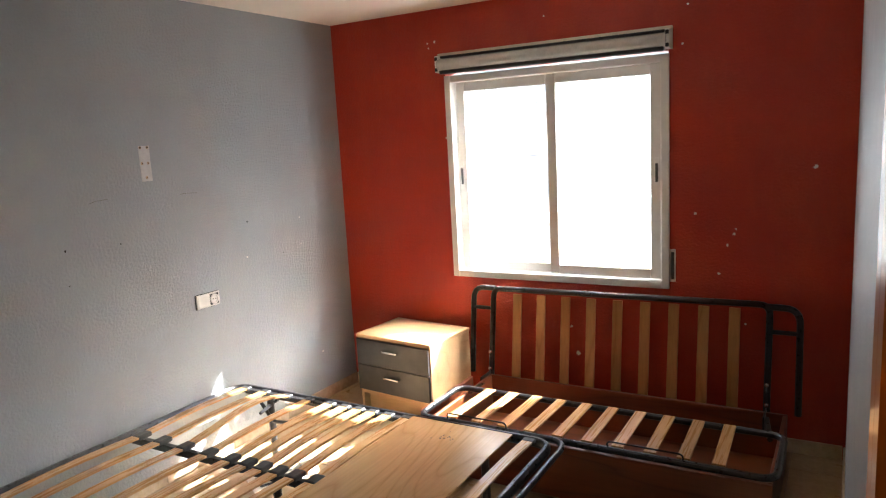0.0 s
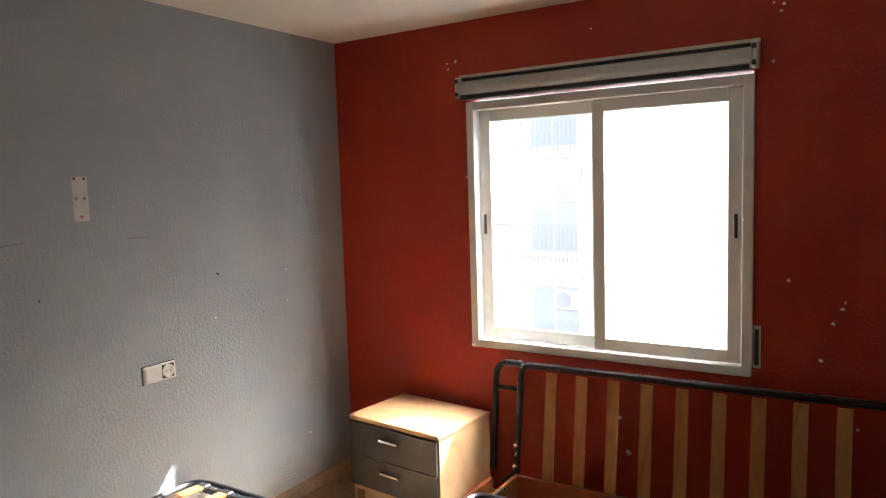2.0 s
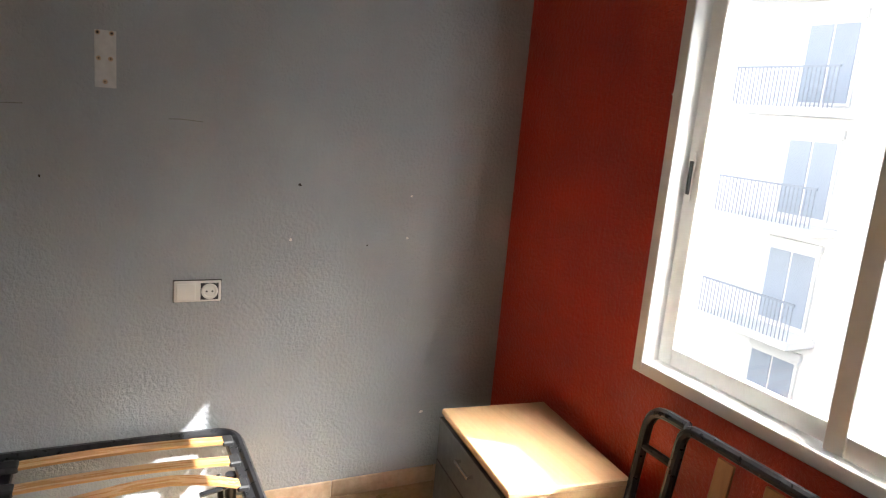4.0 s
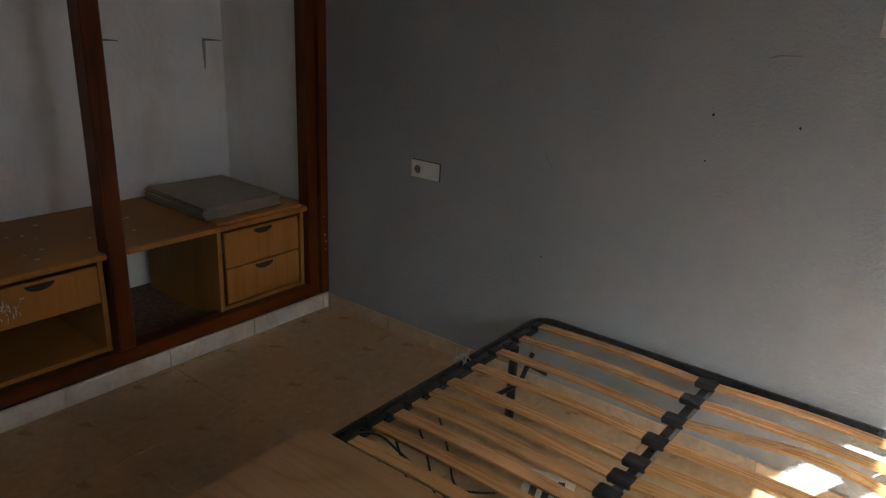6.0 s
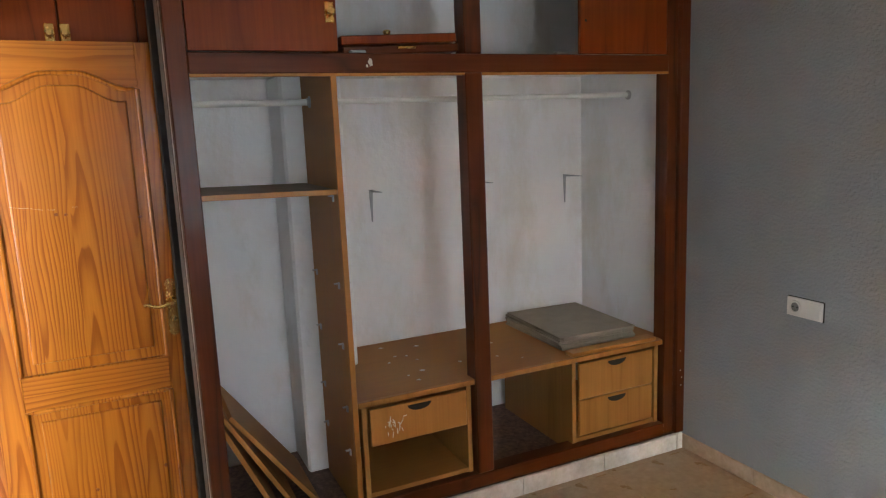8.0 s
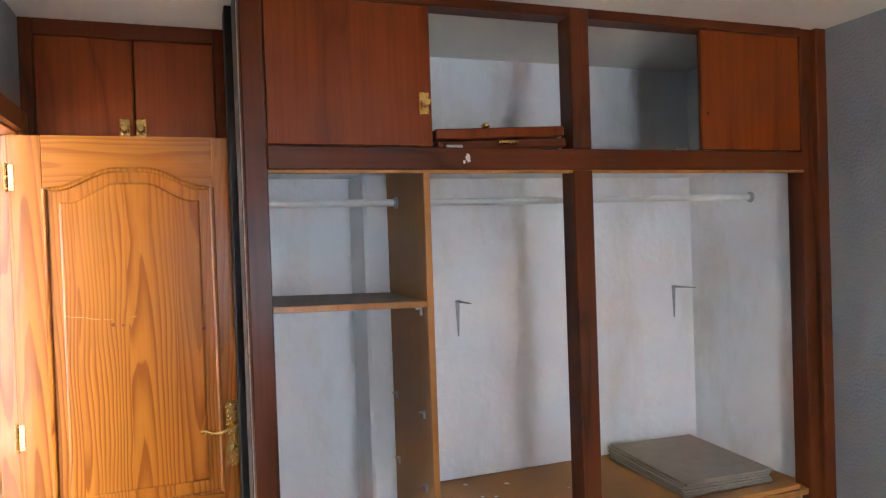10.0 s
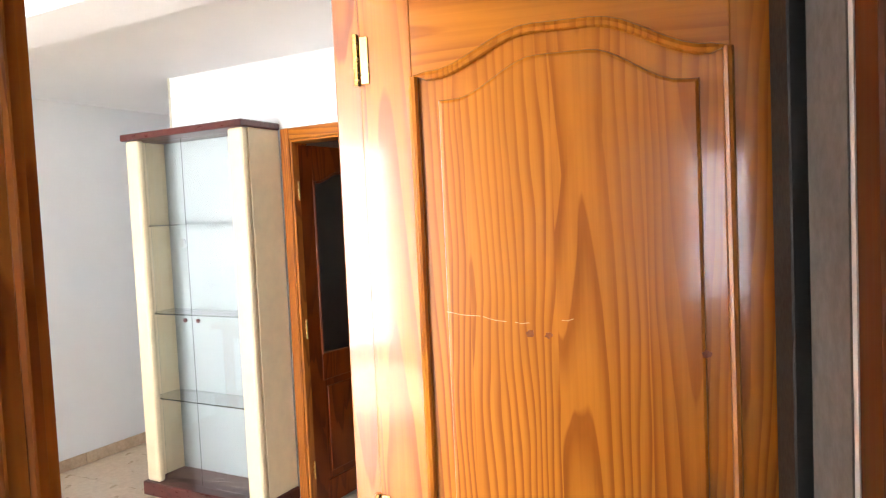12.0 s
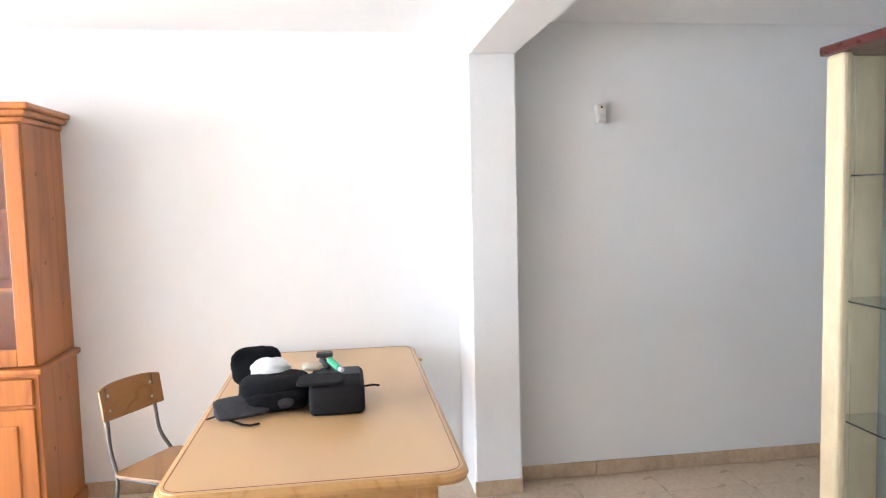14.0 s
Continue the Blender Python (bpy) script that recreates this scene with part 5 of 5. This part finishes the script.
def blob(name, mat, parent, at, size, rot=(0, 0, 0), p=2.6, seed=0, rough=0.06, label="", flatten=False):
    """A soft padded shape: a rounded box with folds."""
    bm = bmesh.new()
    bmesh.ops.create_icosphere(bm, subdivisions=4, radius=1)
    off = Vector((seed * 3.7, seed * 1.3, 0))
    for v in bm.verts:
        c = v.co
        k = (abs(c.x) ** p + abs(c.y) ** p + abs(c.z) ** p) ** (-1 / p)
        v.co = c * k * (1 + rough * noise.noise(c * 2.2 + off) + rough * 0.4 * noise.noise(c * 6 + off))
        if flatten:
            v.co.z = max(v.co.z, -0.97)
    bmesh.ops.transform(bm, matrix=Matrix.Translation(at) @ pose(0, 0, 0, *rot) @ Matrix.Diagonal((*[s / 2 for s in size], 1)), verts=bm.verts)
    return part(name, bm, mat, parent, label, True)


pack = XF[0]
XF[0] = LIV @ Matrix.Translation((6.93, -2.845, 0.752)) @ Matrix.Diagonal((0.92, 0.8, 0.84, 1)) @ Matrix.Translation((-6.9, 2.81, -0.75))
blob("body", NYLON, bp, (6.93, -2.80, 0.815), (0.34, 0.36, 0.135), (0, 4, 8), 4.6, 1, 0.07)
blob("front_pocket", NYLON, bp, (6.80, -2.82, 0.80), (0.16, 0.30, 0.09), (0, 0, 8), 4.2, 2, 0.08)
blob("lid", NYLON, bp, (7.12, -2.68, 0.885), (0.04, 0.27, 0.20), (0, 24, 14), 3.4, 3, 0.06)
blob("back_padding", GREY_NYLON, bp, (6.72, -2.66, 0.80), (0.15, 0.25, 0.022), (0, -22, 22), 6, 4, 0.05, "grey padded strap flap")
blob("lining", PAPER, bp, (7.03, -2.76, 0.89), (0.13, 0.20, 0.10), (0, -15, 0), 2.2, 5, 0.16, "crumpled white cloth inside")
blob("mesh_pocket", GREY_NYLON, bp, (6.735, -2.86, 0.80), (0.035, 0.10, 0.05), (0, 0, 0), 2.2, 6, 0.08)
for pts in ([(6.64, -2.62, 0.765), (6.60, -2.68, 0.757), (6.58, -2.72, 0.758), (6.6, -2.76, 0.757)], [(6.70, -2.58, 0.79), (6.69, -2.54, 0.77), (6.70, -2.50, 0.757)],
            [(7.05, -2.93, 0.84), (7.02, -3.01, 0.85), (6.98, -3.06, 0.84)]):
    bm = bmesh.new()
    tube(bm, pts, 0.011, 6, False, 0.35)
    part("strap", bm, NYLON, bp, "black webbing strap", True)
XF[0] = pack
cs = thing("equipment_case", (6.86, -3.09, 0.75), "open charcoal zipped equipment case with gadgets", "case")
bm = bmesh.new()
box(bm, (6.70, -2.985, 0.751), (7.02, -3.20, 0.868), 0.022, None, 3)
part("shell", bm, CASE_GREY, cs, "", True)
bm = bmesh.new()
prism(bm, fillet([(6.70, -2.935, 0.874), (6.84, -2.95, 0.878), (6.84, -3.12, 0.878), (6.70, -3.12, 0.874)], 0.04, 5, True), (0, 0, 0.011), 0.004)
part("flap", bm, CASE_GREY, cs)
bx("inner_tray", (6.87, -3.0, 0.862), (7.0, -3.185, 0.871), BLACK_RUBBER_GAP, cs, 0.003)
bm = bmesh.new()
tube(bm, [(6.93, -3.2, 0.80), (6.925, -3.24, 0.805), (6.93, -3.265, 0.80)], 0.008, 6, False, 0.5)
part("zip_pull", bm, NYLON, cs, "", True)
gd = thing("gimbal_gadget", (6.95, -3.08, 0.87), "small black gadget with green bottle lying in the case", "gadget")
bm = bmesh.new()
tube(bm, [(6.97, -3.06, 0.878), (7.0, -3.03, 0.905), (7.01, -3.04, 0.925)], 0.015, 10)
box(bm, (6.985, -3.075, 0.915), (7.035, -3.005, 0.935), 0.006)
part("arm", bm, BLACK_PLASTIC, gd, "", True)
bar("bottle", [(6.955, -3.06, 0.915), (6.915, -3.10, 0.885)], 0.014, GREEN, gd, 12, label="green bottle")
bar("cap", [(6.915, -3.10, 0.885), (6.90, -3.115, 0.879)], 0.010, PAPER, gd, 12)
pch = thing("beige_pouch", (6.98, -2.97, 0.868), "small beige cloth pouch beside the case", "pouch")
blob("bag", BEIGE, pch, (6.985, -2.99, 0.884), (0.08, 0.09, 0.035), (0, 0, 0), 2.3, 8, 0.1)

# school-type chair
ch = thing("plywood_chair", (7.12, -2.39, 0), "brown plywood chair on grey steel tubes beside the table", "chair")
keep = XF[0]
XF[0] = LIV @ Matrix.Translation((7.124, -2.391, 0)) @ pose(0, 0, 0, 0, 0, -29.6)
bm = bmesh.new()
prism(bm, fillet([(-0.19, 0.19, 0.442), (0.19, 0.19, 0.442), (0.17, -0.19, 0.447), (-0.17, -0.19, 0.447)], 0.06, 5, True), (0, 0, 0.011), 0.003)
part("seat", bm, PLY, ch)
bm = bmesh.new()
bmv = []
for i in range(11):
    t = i / 10 * 2 - 1
    y = 0.225 - 0.03 * (1 - t * t) * -1
    bmv.append([bm.verts.new((0.17 * t, y + dy, z)) for dy, z in ((0, 0.655 + 0.012 * t * t), (0.009, 0.655 + 0.012 * t * t), (0.03, 0.812 - 0.014 * t * t * t * t), (0.021, 0.812 - 0.014 * t * t * t * t))])
for A, B in zip(bmv, bmv[1:]):
    for j in range(4):
        bm.faces.new((A[j], A[(j + 1) % 4], B[(j + 1) % 4], B[j]))
bm.faces.new(bmv[0]), bm.faces.new(bmv[-1])
br = part("backrest", bm, PLY, ch, "", True)
for x in (-0.12, 0.12):
    for z in (0.70, 0.765):
        bm = bmesh.new()
        lathe(bm, (x, 0.244 + (z - .66) * .12, z), (0, -1, 0), ((0, 0.008), (0.003, 0.007), (0.005, 0.003)), 8)
        part("rivet", bm, STEEL, br, "", True)
for s in (-1, 1):
    bar("back_leg", fillet([(s * 0.185, 0.23, 0.0), (s * 0.165, 0.17, 0.43), (s * 0.14, 0.235, 0.52), (s * 0.13, 0.263, 0.80)], 0.06), 0.0085, CHAIR_STEEL, ch, 10)
    bar("front_leg", fillet([(s * 0.175, -0.19, 0.0), (s * 0.16, -0.15, 0.432), (s * 0.16, 0.17, 0.432)], 0.05), 0.0085, CHAIR_STEEL, ch, 10)
bar("stretcher", [(-0.16, 0.03, 0.43), (0.16, 0.03, 0.43)], 0.009, CHAIR_STEEL, ch)
XF[0] = keep

# pine dresser with glazed top
hu = thing("pine_dresser", (7.7, -2.2, 0), "honey pine dresser with glazed upper doors", "dresser")
HX, HY0, HY1 = 7.48, -1.70, -0.48
bx("lower_body", (HX, HY0, 0.06), (7.945, HY1, 0.80), HUTCH, hu, 0.004)
bx("plinth", (HX - 0.015, HY0 - 0.015, 0.0), (7.945, HY1 + 0.015, 0.075), HUTCH, hu, 0.008)
bx("waist_moulding", (HX - 0.028, HY0 - 0.025, 0.80), (7.945, HY1 + 0.025, 0.832), HUTCH, hu, 0.010, seg=2)
for a, b in (((HX + 0.02, HY0 + 0.01), (7.945, HY0 + 0.032)), ((HX + 0.02, HY1 - 0.032), (7.945, HY1 - 0.01))):
    bx("upper_side", (*a, 0.832), (*b, 1.97), HUTCH, hu, 0.003)
bx("upper_back", (7.93, HY0 + 0.032, 0.832), (7.945, HY1 - 0.032, 1.97), HUTCH, hu, 0.002)
bx("upper_top", (HX + 0.02, HY0 + 0.032, 1.945), (7.93, HY1 - 0.032, 1.97), HUTCH, hu, 0.002)
for z in (1.19, 1.56):
    bx("shelf", (HX + 0.05, HY0 + 0.032, z), (7.93, HY1 - 0.032, z + 0.018), HUTCH, hu, 0.002)
for k, (dz, dw) in enumerate(((1.97, 0.012), (2.0, 0.035), (2.028, 0.055))):
    bx("cornice", (HX + 0.02 - dw, HY0 + 0.01 - dw, dz), (7.945, HY1 - 0.01 + dw, dz + 0.03), HUTCH, hu, 0.007)
ym = (HY0 + HY1) / 2
for y0, y1 in ((HY0 + 0.014, ym - 0.002), (ym + 0.002, HY1 - 0.014)):
    bm = bmesh.new()
    for a, b in (((y0, 0.84), (y0 + 0.075, 1.965)), ((y1 - 0.075, 0.84), (y1, 1.965)), ((y0 + 0.075, 0.84), (y1 - 0.075, 0.92)), ((y0 + 0.075, 1.885), (y1 - 0.075, 1.965))):
        box(bm, (HX, a[0], a[1]), (HX + 0.02, b[0], b[1]), 0.003)
    d = part("glazed_door", bm, HUTCH, hu)
    g = bx("pane", (HX + 0.008, y0 + 0.07, 0.915), (HX + 0.012, y1 - 0.07, 1.89), GLASS, d, 0, "clear glass pane")
    g.visible_shadow = False
    dr = bx("drawer", (HX - 0.016, y0 + 0.01, 0.655), (HX, y1 - 0.01, 0.785), HUTCH, hu, 0.006)
    bm = bmesh.new()
    knob(bm, (HX - 0.016, (y0 + y1) / 2, 0.72), (-1, 0, 0), 1.1)
    part("knob", bm, HUTCH, dr, "turned wooden knob", True)
    d = bx("lower_door", (HX - 0.016, y0 + 0.01, 0.085), (HX, y1 - 0.01, 0.64), HUTCH, hu, 0.004)
    bm = bmesh.new()
    prism(bm, [(HX - 0.016, y0 + 0.085, 0.16), (HX - 0.016, y1 - 0.085, 0.16), (HX - 0.016, y1 - 0.085, 0.565), (HX - 0.016, y0 + 0.085, 0.565)], (-0.009, 0, 0), 0.008)
    part("raised_panel", bm, HUTCH, d)
for kx, kz, kr in ((7.62, 1.74, .013), (7.78, 1.52, .010), (7.66, 1.31, .012), (7.84, 1.08, .011), (7.70, 0.62, .014), (7.82, 0.70, .010), (7.60, 0.40, .012)):
    bm = bmesh.new()
    lathe(bm, (kx, HY0 + (0.01 if kz > 0.83 else 0.0), kz), (0, -1, 0), ((-0.002, kr * 1.0), (0.0006, kr * 0.95)), 12)
    part("knot", bm, KNOT, hu)
XF[0] = Matrix()

# ---- outside: the block across the street ----
bld = thing("apartment_block", (2.0, 12.0, -6.2), "pale rendered apartment block with balconies across the street", "apartment block")
FY = 14.9
bm = bmesh.new()
box(bm, (-20, FY, -6.4), (20, FY + 9.0, 11.0))
part("wall", bm, FACADE, bld)
bx("parapet", (-20.1, FY - 0.15, 11.0), (20.1, FY + 0.15, 11.9), FACADE, bld, 0.02)
DKGLASS = plain("curtained_window_glass", (0.33, 0.37, 0.43), 0.45, 0, 0.12, 0.6, 0)
PALE_RAIL = plain("painted_rail", (0.31, 0.34, 0.38), 0.5, 0, 0.1, 3, 0)
for fl in range(6):
    z = -6.29 + fl * 2.9
    for k in range(7):
        x = -15.48 + k * 4.6
        wx = x + 0.5
        w = bx("window", (wx, FY - 0.1, z + 0.1), (wx + 1.5, FY - 0.005, z + 2.2), ALU, bld, 0.01)
        for q in (0, 1):
            bx("pane", (wx + 0.08 + q * 0.7, FY - 0.115, z + 0.18), (wx + 0.72 + q * 0.7, FY - 0.101, z + 2.1), DKGLASS, w, 0)
        bx("shutter_box", (wx - 0.05, FY - 0.12, z + 2.2), (wx + 1.55, FY - 0.005, z + 2.42), ALU, w, 0.01)
        if fl:
            b = bx("balcony", (x - 0.7, FY - 1.1, z - 0.2), (x + 2.3, FY - 0.002, z), FACADE, bld, 0.01)
            bm = bmesh.new()
            for j in range(26):
                box(bm, (x - 0.68 + j * 0.117, FY - 1.07, z), (x - 0.66 + j * 0.117, FY - 1.05, z + 0.95))
            box(bm, (x - 0.7, FY - 1.085, z + 0.95), (x + 2.3, FY - 1.035, z + 1.0))
            part("railing", bm, PALE_RAIL, b, "grey bar railing")
for ax, az in ((-4.62, 1.05), (-4.62, -1.9)):
    ac = thing("air_conditioner", (ax, FY - 0.15, az), "white outdoor air conditioner unit on the facade", "air conditioner", "facade units")
    bx("case", (ax - 0.38, FY - 0.32, az), (ax + 0.38, FY - 0.002, az + 0.55), ALU, ac, 0.02)
    bm = bmesh.new()
    lathe(bm, (ax - 0.08, FY - 0.32, az + 0.275), (0, -1, 0), ((0, 0.23), (0.012, 0.22), (0.014, 0.05)), 24)
    part("fan_grille", bm, PALE_RAIL, ac, "round grey fan grille", True)
gr = tagged(bx("ground", (-400, 0.3, -6.4), (400, 400, -6.2), ASPHALT, None, 0), "grey asphalt street far below", "ground", "", "structure")

# added out of view: pale sunlit wall that brightens the block opposite
bm = bmesh.new()
box(bm, (-20, 0.0, -6.35), (3.3, 0.09, -0.06)), box(bm, (-20, 0.0, 2.67), (3.3, 0.09, 11.0)), box(bm, (-20, 0.0, -0.06), (-0.16, 0.09, 2.67))
tagged(part("wall_bounce", bm, FACADE), "unseen pale outer wall added to bounce sunlight across the street", "wall", "", "structure")

# ---- floors, skirtings and plinth, tile by tile ----
def tiled(name, label, x0, x1, y0, y1, size, material, ztop, base_mat, keep_in=None, phase=(0, 0)):
    f = tagged(thing(name, ((x0 + x1) / 2, (y0 + y1) / 2, ztop - 0.01), label, "floor"), kind="structure")
    bx("screed", (x0, y0, ztop - 0.05), (x1, y1, ztop - 0.0025), base_mat, f, 0)
    cache = {}
    nx, ny = int((x1 - x0) / size) + 2, int((y0 - y1) / size) + 2
    for i in range(-1, nx):
        for j in range(-1, ny):
            a, b = max(x0, x0 + phase[0] + i * size), min(x1, x0 + phase[0] + (i + 1) * size)
            c, d = min(y0, y0 - phase[1] - j * size), max(y1, y0 - phase[1] - (j + 1) * size)
            if b - a < 0.02 or c - d < 0.02 or (keep_in and not keep_in((a + b) / 2, (c + d) / 2)):
                continue
            key = (round(b - a, 3), round(c - d, 3))
            if key not in cache:
                bm = bmesh.new()
                box(bm, (-key[0] / 2 + 0.001, -key[1] / 2 + 0.001, -0.008), (key[0] / 2 - 0.001, key[1] / 2 - 0.001, 0), 0.0008)
                bmesh.ops.recalc_face_normals(bm, faces=bm.faces)
                cache[key] = bpy.data.meshes.new("tile")
                bm.to_mesh(cache[key])
                bm.free()
                cache[key].materials.append(material)
            o = new("tile", cache[key])
            o.matrix_basis = XF[0] @ Matrix.Translation(((a + b) / 2, (c + d) / 2, ztop))
            under(o, f)


def skirting(name, a, b, h, thick, out, material, step=0.458, phase=0.0, label="beige marbled tile skirting", z0=0.0):
    """A run of skirting tiles from a to b that stands out along out."""
    a, b, out = Vector((*a, 0)), Vector((*b, 0)), Vector((*out, 0))
    L = (b - a).length
    d = (b - a) / L
    s = tagged(thing(name, (a + b) / 2, label, "baseboard"), kind="structure")
    t = -phase
    while t < L:
        u, v = max(0, t) + 0.0008, min(L, t + step) - 0.0008
        if v - u > 0.01:
            p, q = a + d * u, a + d * v + out * thick
            bx("tile", (p.x, p.y, z0), (q.x, q.y, z0 + h), material, s, 0.003)
        t += step


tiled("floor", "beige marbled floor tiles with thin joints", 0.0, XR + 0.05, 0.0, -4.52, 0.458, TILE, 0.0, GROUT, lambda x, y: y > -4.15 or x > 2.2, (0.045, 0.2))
skirting("baseboard", (0, 0), (0, YW), 0.075, 0.010, (1, 0), SKIRT, phase=0.2)
skirting("baseboard", (0.012, 0), (XR - 0.012, 0), 0.075, 0.010, (0, -1), SKIRT)
skirting("baseboard", (XR, -0.012), (XR, DY0 + 0.09), 0.075, 0.010, (-1, 0), SKIRT)
skirting("plinth", (0.012, YW), (2.302, YW), 0.084, 0.02, (0, 1), PLINTH, 0.459, 0.42, "pale marbled tile plinth under the wardrobe")
XF[0] = LIV
tiled("floor_living", "beige marbled living room floor tiles", 3.75, 7.95, 3.0, -7.72, 0.458, TILE_LIT, -0.002, GROUT)
skirting("baseboard", (7.705, -4.04), (7.705, -7.6), 0.08, 0.012, (-1, 0), SKIRT)
skirting("baseboard", (7.55, -3.777), (7.55, -4.036), 0.08, 0.012, (-1, 0), SKIRT)
skirting("baseboard", (7.95, 3.0), (7.95, -3.77), 0.08, 0.012, (-1, 0), SKIRT)
skirting("baseboard", (5.74, -5.36), (6.57, -5.36), 0.08, 0.009, (0, 1), SKIRT)
XF[0] = Matrix()
